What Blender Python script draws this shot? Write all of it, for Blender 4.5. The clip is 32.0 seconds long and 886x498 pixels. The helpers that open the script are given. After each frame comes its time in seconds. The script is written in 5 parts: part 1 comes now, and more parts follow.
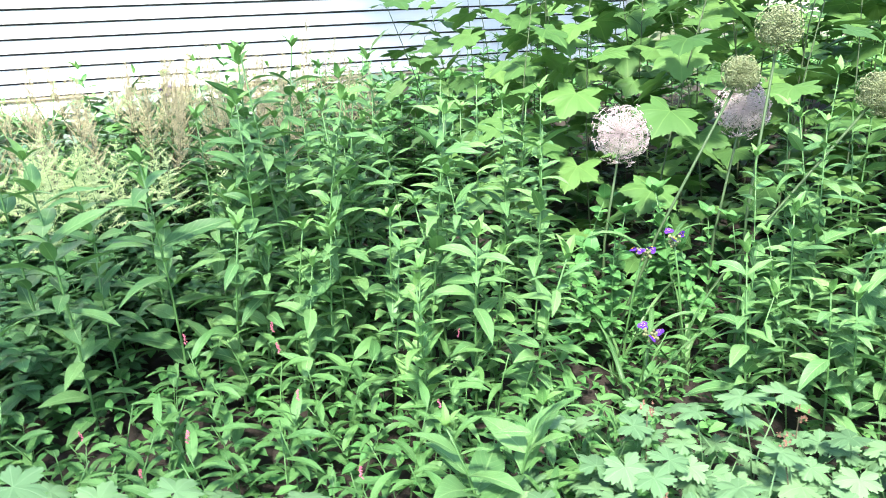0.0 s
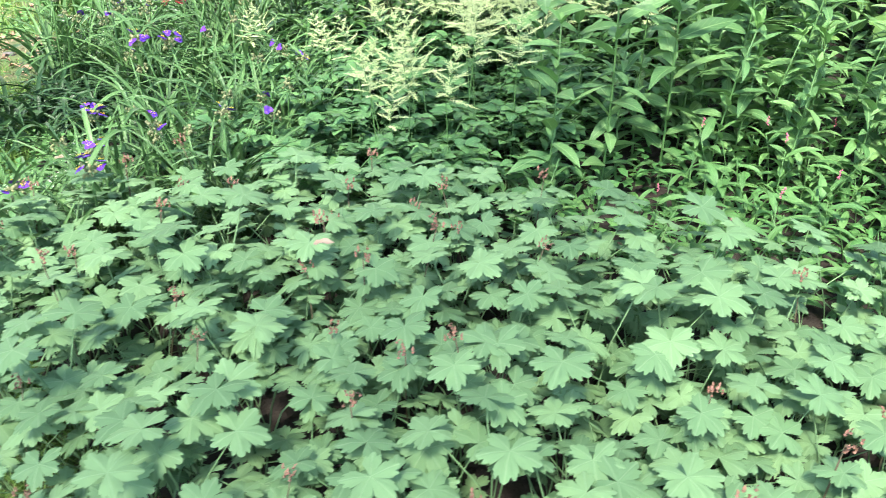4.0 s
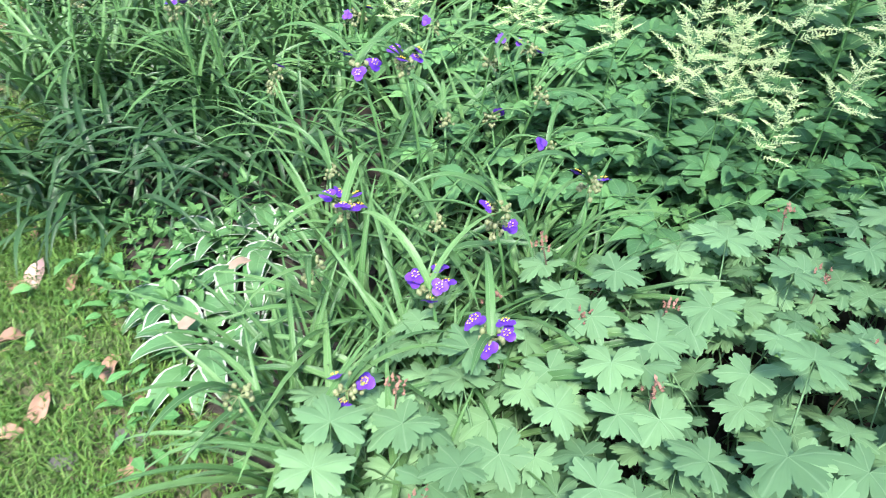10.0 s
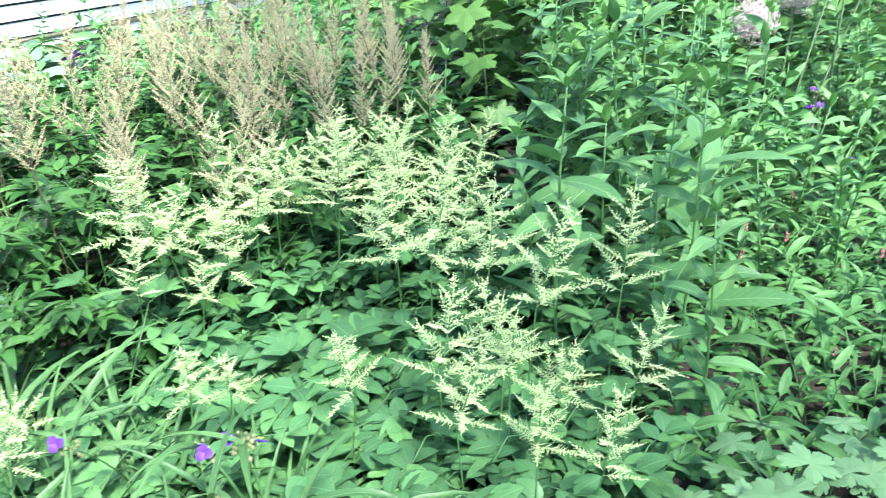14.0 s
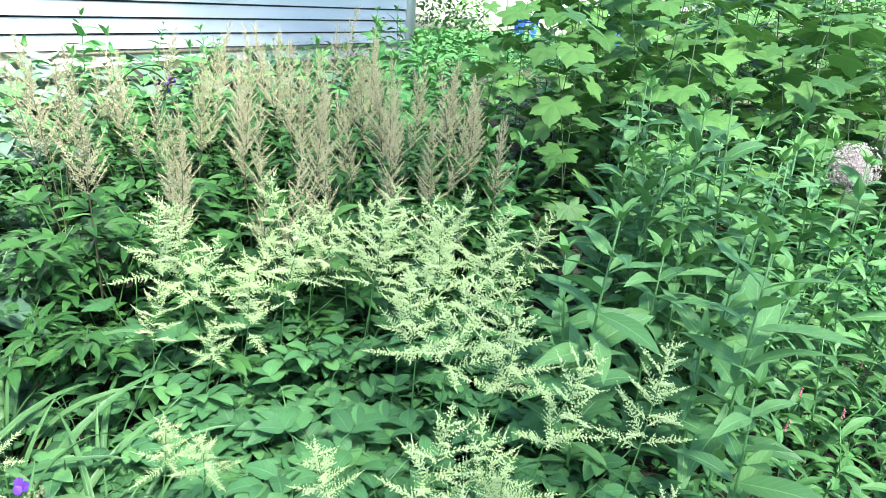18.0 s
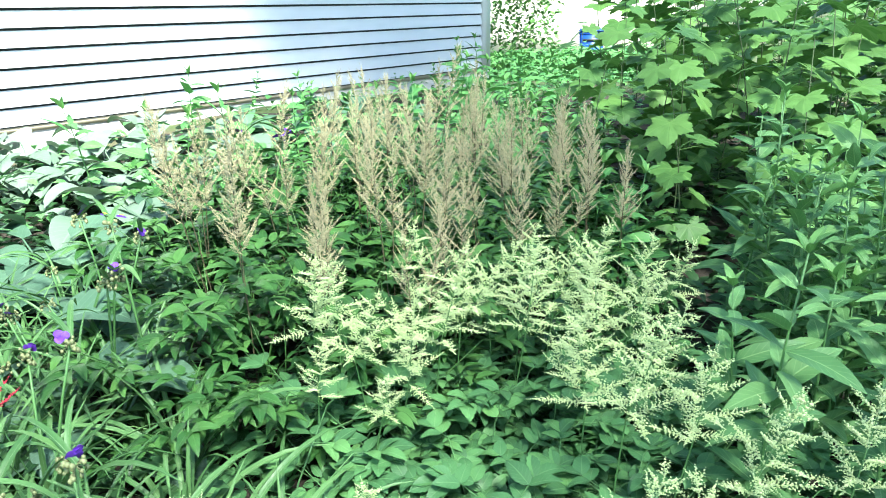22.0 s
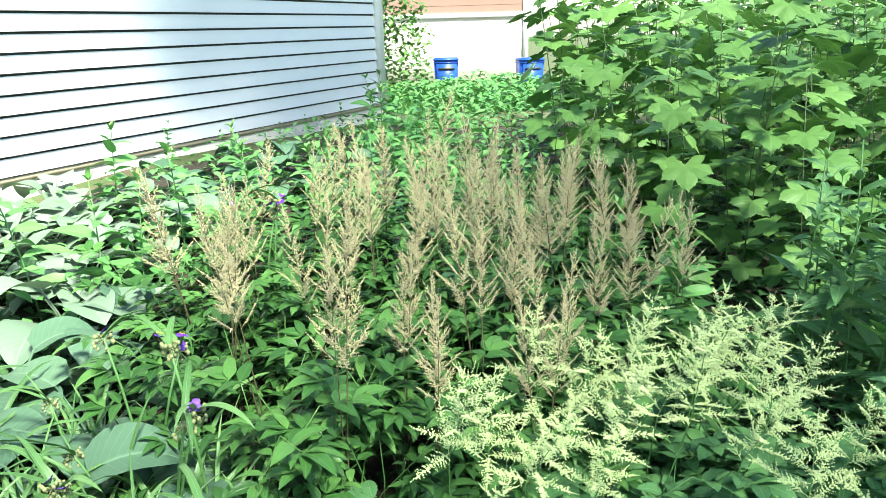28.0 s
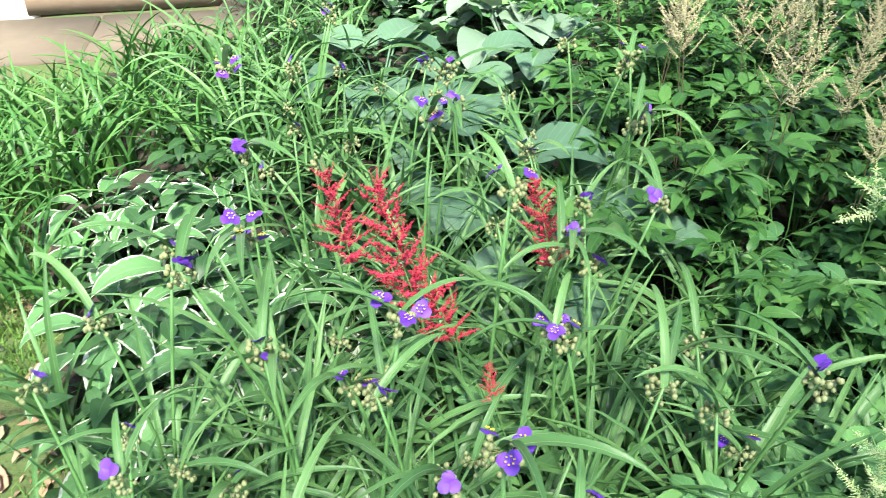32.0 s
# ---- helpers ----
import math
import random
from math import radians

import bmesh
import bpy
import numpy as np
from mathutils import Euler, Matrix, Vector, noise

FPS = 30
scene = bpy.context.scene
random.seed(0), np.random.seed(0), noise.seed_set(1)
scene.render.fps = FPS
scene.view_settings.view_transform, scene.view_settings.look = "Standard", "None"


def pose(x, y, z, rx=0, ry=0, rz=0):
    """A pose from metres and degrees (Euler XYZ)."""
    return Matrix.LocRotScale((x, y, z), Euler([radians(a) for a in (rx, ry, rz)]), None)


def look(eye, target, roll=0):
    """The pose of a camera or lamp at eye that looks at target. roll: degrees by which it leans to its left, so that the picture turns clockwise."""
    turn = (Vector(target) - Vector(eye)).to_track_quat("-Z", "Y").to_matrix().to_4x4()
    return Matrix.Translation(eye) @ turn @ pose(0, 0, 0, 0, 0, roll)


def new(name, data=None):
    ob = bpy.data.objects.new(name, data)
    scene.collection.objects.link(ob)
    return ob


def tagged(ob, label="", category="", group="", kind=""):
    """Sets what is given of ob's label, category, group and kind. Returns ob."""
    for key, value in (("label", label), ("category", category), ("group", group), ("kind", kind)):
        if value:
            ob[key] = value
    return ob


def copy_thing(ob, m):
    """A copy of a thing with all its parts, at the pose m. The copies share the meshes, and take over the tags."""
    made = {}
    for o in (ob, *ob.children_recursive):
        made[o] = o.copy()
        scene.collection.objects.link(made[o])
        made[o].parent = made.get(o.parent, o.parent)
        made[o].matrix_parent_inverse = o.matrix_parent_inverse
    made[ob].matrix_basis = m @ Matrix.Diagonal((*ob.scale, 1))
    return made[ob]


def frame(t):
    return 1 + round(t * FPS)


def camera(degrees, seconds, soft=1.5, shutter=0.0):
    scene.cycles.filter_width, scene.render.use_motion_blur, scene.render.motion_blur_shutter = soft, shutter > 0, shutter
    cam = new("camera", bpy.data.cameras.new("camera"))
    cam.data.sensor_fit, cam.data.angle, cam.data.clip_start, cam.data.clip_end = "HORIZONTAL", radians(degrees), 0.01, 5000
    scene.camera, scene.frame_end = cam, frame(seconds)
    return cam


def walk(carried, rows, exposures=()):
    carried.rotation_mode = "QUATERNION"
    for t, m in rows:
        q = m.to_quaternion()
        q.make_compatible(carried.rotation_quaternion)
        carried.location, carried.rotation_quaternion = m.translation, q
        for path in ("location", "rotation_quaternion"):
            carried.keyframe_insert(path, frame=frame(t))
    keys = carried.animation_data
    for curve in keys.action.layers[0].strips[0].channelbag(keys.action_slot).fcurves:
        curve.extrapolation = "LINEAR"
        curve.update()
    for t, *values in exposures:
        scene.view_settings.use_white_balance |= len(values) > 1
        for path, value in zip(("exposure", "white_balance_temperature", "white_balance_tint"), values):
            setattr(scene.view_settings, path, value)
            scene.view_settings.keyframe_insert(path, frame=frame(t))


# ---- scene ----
cam = camera(61.9, 32.0, soft=0.8, shutter=0.3)
PATH = [
    (0, (2.234, 0.494, 1.083), (2.067, 2.396, 0.488), -2.6),
    (0.5, (2.075, 0.48, 1.093), (1.987, 2.395, 0.522), -5.1),
    (1, (1.957, 0.387, 1.076), (1.968, 2.298, 0.485), -4.8),
    (1.5, (1.848, 0.268, 1.058), (1.932, 2.137, 0.353), -3.0),
    (2, (1.759, 0.119, 1.044), (1.831, 1.968, 0.284), 0.6),
    (2.5, (1.622, 0.055, 1.011), (1.488, 1.886, 0.217), 4.6),
    (3, (1.469, 0.057, 1.012), (1.162, 1.843, 0.165), 2.8),
    (3.5, (1.322, 0.053, 1.022), (0.92, 1.779, 0.095), 0.8),
    (4, (1.161, -0.034, 1.029), (0.773, 1.683, 0.079), 0.7),
    (4.5, (1.023, -0.079, 1.023), (0.641, 1.631, 0.058), 1.2),
    (6.5, (0.408, 0.132, 1.123), (0.221, 1.9, 0.206), 1.1),
    (7, (0.321, 0.112, 1.105), (0.161, 1.892, 0.208), 1.3),
    (7.5, (0.246, 0.234, 1.078), (0.042, 1.992, 0.146), 1.9),
    (8, (0.193, 0.422, 1.072), (-0.054, 2.145, 0.086), -0.4),
    (8.5, (0.159, 0.492, 1.061), (-0.09, 2.161, -0.013), -4.4),
    (9, (0.047, 0.527, 1.078), (-0.138, 2.181, -0.031), -3.5),
    (9.5, (-0.054, 0.565, 1.086), (-0.166, 2.178, -0.09), -2.2),
    (10, (-0.105, 0.615, 1.08), (-0.022, 2.209, -0.126), 0.2),
    (10.5, (-0.138, 0.748, 1.075), (0.071, 2.332, -0.128), 0.9),
    (11, (-0.171, 0.841, 1.067), (0.042, 2.402, -0.164), 0.3),
    (11.5, (-0.225, 0.911, 1.09), (0.044, 2.455, -0.153), 0.9),
    (12, (-0.281, 0.974, 1.132), (0.133, 2.524, -0.061), 1.1),
    (12.5, (-0.285, 1.028, 1.162), (0.301, 2.567, 0.028), -3.9),
    (13, (-0.239, 1.143, 1.153), (0.587, 2.653, 0.135), -5.1),
    (13.5, (-0.172, 1.246, 1.197), (0.806, 2.709, 0.247), -5.4),
    (14, (-0.131, 1.268, 1.153), (0.973, 2.725, 0.341), -4.5),
    (14.5, (-0.127, 1.291, 1.143), (1.114, 2.649, 0.359), -0.7),
    (16.5, (0.043, 1.286, 1.185), (1.027, 2.832, 0.383), 2.9),
    (17, (0.027, 1.283, 1.199), (1.011, 2.857, 0.453), 3.6),
    (17.5, (0.013, 1.283, 1.211), (0.987, 2.88, 0.505), 4.4),
    (18, (-0.005, 1.301, 1.221), (0.972, 2.912, 0.551), 4.7),
    (18.5, (-0.017, 1.321, 1.226), (0.942, 2.948, 0.568), 4.4),
    (19, (-0.01, 1.334, 1.231), (0.921, 2.964, 0.542), 2.8),
    (19.5, (-0.018, 1.337, 1.224), (0.908, 2.964, 0.518), 1.7),
    (20, (-0.012, 1.341, 1.223), (0.906, 2.972, 0.518), 1.0),
    (20.5, (-0.014, 1.337, 1.231), (0.911, 2.966, 0.529), 0.3),
    (21, (-0.036, 1.357, 1.244), (0.882, 2.992, 0.549), -0.1),
    (21.5, (-0.086, 1.393, 1.246), (0.781, 3.073, 0.596), -0.7),
    (22, (-0.153, 1.423, 1.26), (0.662, 3.139, 0.633), -0.9),
    (22.5, (-0.244, 1.431, 1.269), (0.574, 3.153, 0.664), -1.2),
    (23, (-0.334, 1.469, 1.273), (0.542, 3.124, 0.571), -2.0),
    (23.5, (-0.384, 1.585, 1.27), (0.582, 3.194, 0.577), -3.7),
    (24, (-0.449, 1.727, 1.27), (0.618, 3.279, 0.599), -4.7),
    (24.5, (-0.525, 1.814, 1.297), (0.603, 3.319, 0.617), -4.2),
    (26.5, (-0.534, 2.017, 1.344), (0.709, 3.454, 0.719), -1.4),
    (27, (-0.539, 2.025, 1.347), (0.661, 3.506, 0.742), -1.5),
    (27.5, (-0.54, 2.018, 1.347), (0.644, 3.52, 0.762), -1.3),
    (28, (-0.538, 2.009, 1.33), (0.642, 3.519, 0.761), -1.7),
    (28.5, (-0.553, 2.006, 1.323), (0.607, 3.514, 0.708), -0.6),
    (29, (-0.589, 1.989, 1.297), (0.479, 3.54, 0.624), 1.0),
    (29.5, (-0.665, 1.955, 1.273), (0.27, 3.539, 0.488), 2.1),
    (30, (-0.708, 1.937, 1.267), (0.074, 3.542, 0.366), 2.0),
    (30.5, (-0.745, 1.928, 1.252), (-0.116, 3.559, 0.28), 1.7),
    (31, (-0.77, 1.919, 1.248), (-0.299, 3.57, 0.223), 1.0),
    (31.5, (-0.781, 1.901, 1.249), (-0.408, 3.57, 0.211), -0.2),
    (32, (-0.81, 1.901, 1.252), (-0.53, 3.571, 0.187), -0.5),
]
walk(cam, [(t, look(eye, target, roll)) for t, eye, target, roll in PATH], [
    (0.0, 2.13, 6380, 14), (2.0, 2.16, 6480, 15), (4.0, 2.04, 6560, 16), (7.0, 1.95, 6380, 17), (10.0, 1.93, 6140, 16), (14.0, 2.15, 5960, 9),
    (17.0, 1.82, 5950, 5), (21.0, 1.86, 5980, 3), (23.0, 1.86, 6120, 2), (28.0, 1.8, 6600, 1), (30.0, 1.62, 6600, 3), (32.0, 1.72, 6550, 6)])

# ---- world and sun ----
world = bpy.data.worlds.new("sky")
scene.world = world
world.use_nodes = True
wn = world.node_tree
sky = wn.nodes.new("ShaderNodeTexSky")
sky.sky_type = "NISHITA"
sky.sun_disc = False
SUN_ELEV, SUN_AZ = radians(54), radians(-176)
sky.sun_elevation = SUN_ELEV
sky.sun_rotation = SUN_AZ
wn.nodes["Background"].inputs["Strength"].default_value = 0.125
wn.links.new(sky.outputs["Color"], wn.nodes["Background"].inputs["Color"])
sun = new("sun", bpy.data.lights.new("sun", "SUN"))
sun.data.energy, sun.data.angle, sun.data.color = 5.0, radians(9.0), (1.0, 0.95, 0.86)
# the sun stands in the direction named by the sky: azimuth clockwise from +y
SUN_WAY = Vector((math.sin(SUN_AZ) * math.cos(SUN_ELEV), math.cos(SUN_AZ) * math.cos(SUN_ELEV), math.sin(SUN_ELEV)))
sun.matrix_world = look(SUN_WAY * 30, (0, 0, 0))


# ---- materials ----
def principled(name, rough=0.6, metal=0.0):
    m = bpy.data.materials.new(name)
    m.use_nodes = True
    b = m.node_tree.nodes["Principled BSDF"]
    b.inputs["Roughness"].default_value = rough
    b.inputs["Metallic"].default_value = metal
    return m, m.node_tree, b


def node(nt, kind, **values):
    n = nt.nodes.new(kind)
    for key, v in values.items():
        n.inputs[key.replace("_", " ")].default_value = v
    return n


def ramp(nt, fac, stops):
    r = nt.nodes.new("ShaderNodeValToRGB")
    els = r.color_ramp.elements
    while len(els) < len(stops):
        els.new(0.5)
    for e, (p, c) in zip(els, stops):
        e.position, e.color = p, (*c, 1)
    nt.links.new(fac, r.inputs["Fac"])
    return r.outputs["Color"]


def math_node(nt, op, a, b=None, c=None):
    n = nt.nodes.new("ShaderNodeMath")
    n.operation = op
    for i, v in enumerate((a, b, c)):
        if v is None:
            continue
        if isinstance(v, (int, float)):
            n.inputs[i].default_value = v
        else:
            nt.links.new(v, n.inputs[i])
    return n.outputs[0]


def mixed(nt, fac, a, b, how="MIX"):
    n = nt.nodes.new("ShaderNodeMix")
    n.data_type, n.blend_type = "RGBA", how
    for i, v in ((0, fac), (6, a), (7, b)):
        if isinstance(v, (int, float)):
            n.inputs[i].default_value = v
        elif isinstance(v, tuple):
            n.inputs[i].default_value = (*v, 1)
        else:
            nt.links.new(v, n.inputs[i])
    return n.outputs[2]


def noise_tex(nt, scale, detail=3.0, vector=None):
    n = node(nt, "ShaderNodeTexNoise", Scale=scale, Detail=detail)
    if vector is not None:
        nt.links.new(vector, n.inputs["Vector"])
    return n.outputs["Fac"]


def bump(nt, b, height, strength, distance):
    n = node(nt, "ShaderNodeBump", Strength=strength, Distance=distance)
    nt.links.new(height, n.inputs["Height"])
    nt.links.new(n.outputs["Normal"], b.inputs["Normal"])


def piece_random(nt):
    """One number for each object and each loose piece of it."""
    o = nt.nodes.new("ShaderNodeObjectInfo").outputs["Random"]
    g = nt.nodes.new("ShaderNodeNewGeometry").outputs["Random Per Island"]
    return math_node(nt, "FRACT", math_node(nt, "ADD", o, g))


LEAF_TONE = (0.7, 0.755, 0.645)


def leaf_material(name, dark, mid, light, vein=(0.3, 0.42, 0.2), rib=0.5, veins=9.0, gloss=0.5, through_light=0.16, edge=None, edge_at=0.55):
    """Green leaf: colour varies from leaf to leaf and over the blade; midrib and side veins run along the leaf's own coordinates."""
    dark, mid, light, vein = (tuple(k * c for k, c in zip(LEAF_TONE, col)) for col in (dark, mid, light, vein))
    m, nt, b = principled(name, gloss)
    uv = nt.nodes.new("ShaderNodeTexCoord").outputs["UV"]
    sep = nt.nodes.new("ShaderNodeSeparateXYZ")
    nt.links.new(uv, sep.inputs[0])
    u, v = sep.outputs[0], sep.outputs[1]
    across = math_node(nt, "ABSOLUTE", math_node(nt, "MULTIPLY_ADD", v, 2.0, -1.0))
    base = ramp(nt, piece_random(nt), [(0.0, dark), (0.45, mid), (1.0, light)])
    pos = nt.nodes.new("ShaderNodeTexCoord").outputs["Object"]
    blotch = noise_tex(nt, 28.0, 3.0, pos)
    base = mixed(nt, math_node(nt, "MULTIPLY", blotch, 0.55), base, tuple(c * 0.62 for c in mid))
    if edge:
        wob = math_node(nt, "MULTIPLY_ADD", noise_tex(nt, 60.0, 3.0, pos), 0.6, -0.3)
        out = math_node(nt, "GREATER_THAN", math_node(nt, "ADD", across, wob), edge_at)
        base = mixed(nt, out, base, edge)
    side = math_node(nt, "SINE", math_node(nt, "MULTIPLY", math_node(nt, "SUBTRACT", u, math_node(nt, "MULTIPLY", across, 0.22)), veins * 6.283))
    sidevein = math_node(nt, "POWER", math_node(nt, "MAXIMUM", side, 0.0), 14.0)
    ribline = math_node(nt, "SUBTRACT", 1.0, math_node(nt, "MINIMUM", math_node(nt, "MULTIPLY", across, 11.0), 1.0))
    lines = math_node(nt, "MAXIMUM", math_node(nt, "MULTIPLY", ribline, rib), math_node(nt, "MULTIPLY", sidevein, rib * 0.35))
    base = mixed(nt, lines, base, vein)
    nt.links.new(base, b.inputs["Base Color"])
    b.inputs["Specular IOR Level"].default_value = 0.3
    bump(nt, b, math_node(nt, "SUBTRACT", math_node(nt, "MULTIPLY", blotch, 0.5), math_node(nt, "MULTIPLY", lines, 1.0)), 0.5, 0.002)
    t = nt.nodes.new("ShaderNodeBsdfTranslucent")
    nt.links.new(mixed(nt, 0.35, base, (0.55, 0.75, 0.12), "MULTIPLY"), t.inputs["Color"])
    mix = nt.nodes.new("ShaderNodeMixShader")
    mix.inputs[0].default_value = through_light
    nt.links.new(b.outputs[0], mix.inputs[1])
    nt.links.new(t.outputs[0], mix.inputs[2])
    nt.links.new(mix.outputs[0], nt.nodes["Material Output"].inputs["Surface"])
    return m


def plain_material(name, a, b_colour, scale=20.0, rough=0.7, relief=0.3, depth=0.002, detail=4.0, random_mix=0.0, c=None):
    """Two-tone surface with grain at two scales."""
    m, nt, b = principled(name, rough)
    pos = nt.nodes.new("ShaderNodeTexCoord").outputs["Object"]
    n1, n2 = noise_tex(nt, scale, detail, pos), noise_tex(nt, scale * 0.13, 2.0, pos)
    col = mixed(nt, n1, a, b_colour)
    col = mixed(nt, math_node(nt, "MULTIPLY", n2, 0.5), col, c or tuple(0.7 * v for v in a))
    if random_mix:
        r = piece_random(nt)
        col = mixed(nt, math_node(nt, "MULTIPLY", r, random_mix), col, tuple(min(1, 1.5 * v) for v in b_colour))
    nt.links.new(col, b.inputs["Base Color"])
    bump(nt, b, n1, relief, depth)
    return m


M_GERANIUM = leaf_material("geranium leaf", (0.145, 0.280, 0.142), (0.219, 0.392, 0.200), (0.313, 0.516, 0.262), vein=(0.448, 0.629, 0.400), rib=0.24, veins=0.0, gloss=0.66)
M_TALL = leaf_material("phlox leaf", (0.108, 0.246, 0.099), (0.173, 0.368, 0.146), (0.297, 0.532, 0.207), vein=(0.499, 0.714, 0.342), gloss=0.45)
M_TALL_NEW = leaf_material("young leaf", (0.162, 0.362, 0.122), (0.223, 0.459, 0.148), (0.337, 0.584, 0.2), vein=(0.444, 0.626, 0.294), gloss=0.5)
M_ASTILBE = leaf_material("astilbe leaf", (0.090, 0.209, 0.095), (0.129, 0.304, 0.128), (0.244, 0.493, 0.184), vein=(0.325, 0.531, 0.261), rib=0.4, veins=7.0, gloss=0.4)
M_ASTILBE_DARK = leaf_material("glossy astilbe leaf", (0.035, 0.101, 0.032), (0.066, 0.180, 0.048), (0.156, 0.326, 0.096), vein=(0.187, 0.342, 0.124), rib=0.35, veins=7.0, gloss=0.32, through_light=0.15)
M_STRAP = leaf_material("spiderwort blade", (0.077, 0.178, 0.070), (0.128, 0.273, 0.100), (0.216, 0.391, 0.157), vein=(0.416, 0.532, 0.348), rib=0.5, veins=0.0, gloss=0.42)
# liriope's own dark green; the undergrowth borrows it as painted shade
M_LIRIOPE = leaf_material("dark grassy blade, doubling as shade-dark undergrowth", (0.029, 0.080, 0.033), (0.046, 0.118, 0.047), (0.088, 0.188, 0.079), vein=(0.156, 0.264, 0.139), rib=0.3, veins=0.0, gloss=0.4)
M_MAPLE = leaf_material("maple leaf", (0.077, 0.185, 0.057), (0.144, 0.302, 0.092), (0.237, 0.428, 0.129), vein=(0.268, 0.439, 0.157), rib=0.4, veins=0.0, gloss=0.5, through_light=0.22)
M_HOSTA = leaf_material("blue-green hosta leaf", (0.0896, 0.176, 0.125), (0.126, 0.236, 0.168), (0.188, 0.311, 0.22), vein=(0.285, 0.432, 0.319), rib=0.5, veins=11.0, gloss=0.55)
# grey-green hosta, paled so the sun by the wall is in the colour
M_HOSTA_SUNLIT = leaf_material("grey-green hosta leaf with sunlight in its colour", (0.187, 0.278, 0.216), (0.256, 0.352, 0.284), (0.340, 0.421, 0.373), vein=(0.340, 0.436, 0.373), rib=0.5, veins=11.0, gloss=0.5)
M_GRASSY = leaf_material("bright grassy blade", (0.054, 0.17, 0.045), (0.09, 0.238, 0.063), (0.153, 0.323, 0.09), vein=(0.225, 0.357, 0.18), rib=0.3, veins=0.0, gloss=0.42)
M_HOSTA_EDGE = leaf_material("white-edged hosta leaf", (0.090, 0.226, 0.092), (0.130, 0.292, 0.125), (0.185, 0.373, 0.160), vein=(0.274, 0.465, 0.242), edge=(0.5, 0.54, 0.44), edge_at=0.84, gloss=0.5)
M_SILVER = leaf_material("silvery downy leaf", (0.192, 0.24, 0.216), (0.248, 0.296, 0.272), (0.304, 0.352, 0.328), vein=(0.36, 0.4, 0.368), rib=0.4, gloss=0.7, through_light=0.1)
M_WEED = leaf_material("smartweed leaf", (0.098, 0.240, 0.083), (0.151, 0.341, 0.114), (0.226, 0.443, 0.159), vein=(0.258, 0.455, 0.191), gloss=0.5)
M_WALLPLANT = leaf_material("sunny border leaf", (0.0915, 0.268, 0.088), (0.147, 0.382, 0.124), (0.24, 0.521, 0.174), vein=(0.339, 0.593, 0.245), gloss=0.45)
M_GRASS = leaf_material("lawn grass", (0.107, 0.235, 0.048), (0.154, 0.318, 0.063), (0.270, 0.402, 0.095), vein=(0.230, 0.412, 0.102), rib=0.2, veins=0.0, gloss=0.5)
M_STEM = plain_material("green stem", (0.08, 0.2, 0.06), (0.13, 0.28, 0.08), 60, 0.5)
M_STEM_BROWN = plain_material("brownish stem", (0.072, 0.06, 0.03), (0.12, 0.102, 0.048), 60, 0.7)
M_WHITE_PLUME = plain_material("greenish cream plume florets", (0.42, 0.53, 0.22), (0.57, 0.66, 0.365), 90, 0.8, random_mix=0.35, c=(0.31, 0.46, 0.14))
M_TAN_PLUME = plain_material("dry tan plume florets", (0.37, 0.33, 0.19), (0.48, 0.41, 0.265), 60, 0.9, random_mix=0.3, c=(0.3, 0.33, 0.14))
M_RED_PLUME = plain_material("red plume florets", (0.4, 0.012, 0.035), (0.56, 0.04, 0.085), 80, 0.8, random_mix=0.3)
M_VIOLET = plain_material("violet petal", (0.075, 0.016, 0.3), (0.13, 0.032, 0.42), 60, 0.6, random_mix=0.2)
M_YELLOW = plain_material("yellow anthers", (0.75, 0.5, 0.03), (0.8, 0.6, 0.1), 60, 0.7)
M_BUD = plain_material("pale green bud", (0.13, 0.18, 0.07), (0.2, 0.23, 0.1), 70, 0.6, random_mix=0.4, c=(0.17, 0.14, 0.08))
M_SPENT = plain_material("spent pinkish flower", (0.21, 0.095, 0.06), (0.28, 0.16, 0.11), 70, 0.8, random_mix=0.3)
M_ALLIUM = plain_material("faded allium florets", (0.52, 0.42, 0.41), (0.68, 0.57, 0.55), 70, 0.8, random_mix=0.3)
M_ALLIUM_GREEN = plain_material("green allium seeds", (0.27, 0.33, 0.15), (0.36, 0.4, 0.22), 70, 0.7)
M_PINK = plain_material("pink flower spike", (0.6, 0.12, 0.2), (0.7, 0.25, 0.32), 70, 0.7)
M_DEAD = plain_material("fallen brown leaf", (0.21, 0.115, 0.0675), (0.336, 0.209, 0.135), 40, 0.8, random_mix=0.5)
M_PALE_DEAD = plain_material("pale fallen leaf", (0.3, 0.215, 0.145), (0.37, 0.285, 0.205), 40, 0.8)
M_MULCH = plain_material("bark chip", (0.055, 0.035, 0.022), (0.12, 0.08, 0.05), 50, 0.9, random_mix=0.3)
M_SIDING = plain_material("white painted siding", (0.66, 0.675, 0.69), (0.71, 0.72, 0.73), 8, 0.45, 0.1, 0.001)
M_TRIM = plain_material("white corner trim", (0.86, 0.86, 0.86), (0.88, 0.88, 0.88), 8, 0.45, 0.1, 0.001)
M_LAP_SHADE = plain_material("near-black backing painted as shade under the laps", (0.02, 0.022, 0.025), (0.03, 0.032, 0.035), 20, 0.8)
M_FOUNDATION = plain_material("pale concrete foundation", (0.6, 0.57, 0.5), (0.7, 0.67, 0.6), 14, 0.9, 0.6, 0.004)
M_SILL = plain_material("weathered sill board", (0.39, 0.325, 0.221), (0.52, 0.442, 0.312), 20, 0.8)
M_TIMBER = plain_material("weathered landscape timber", (0.15, 0.105, 0.07), (0.22, 0.16, 0.11), 25, 0.9, 0.6, 0.004)
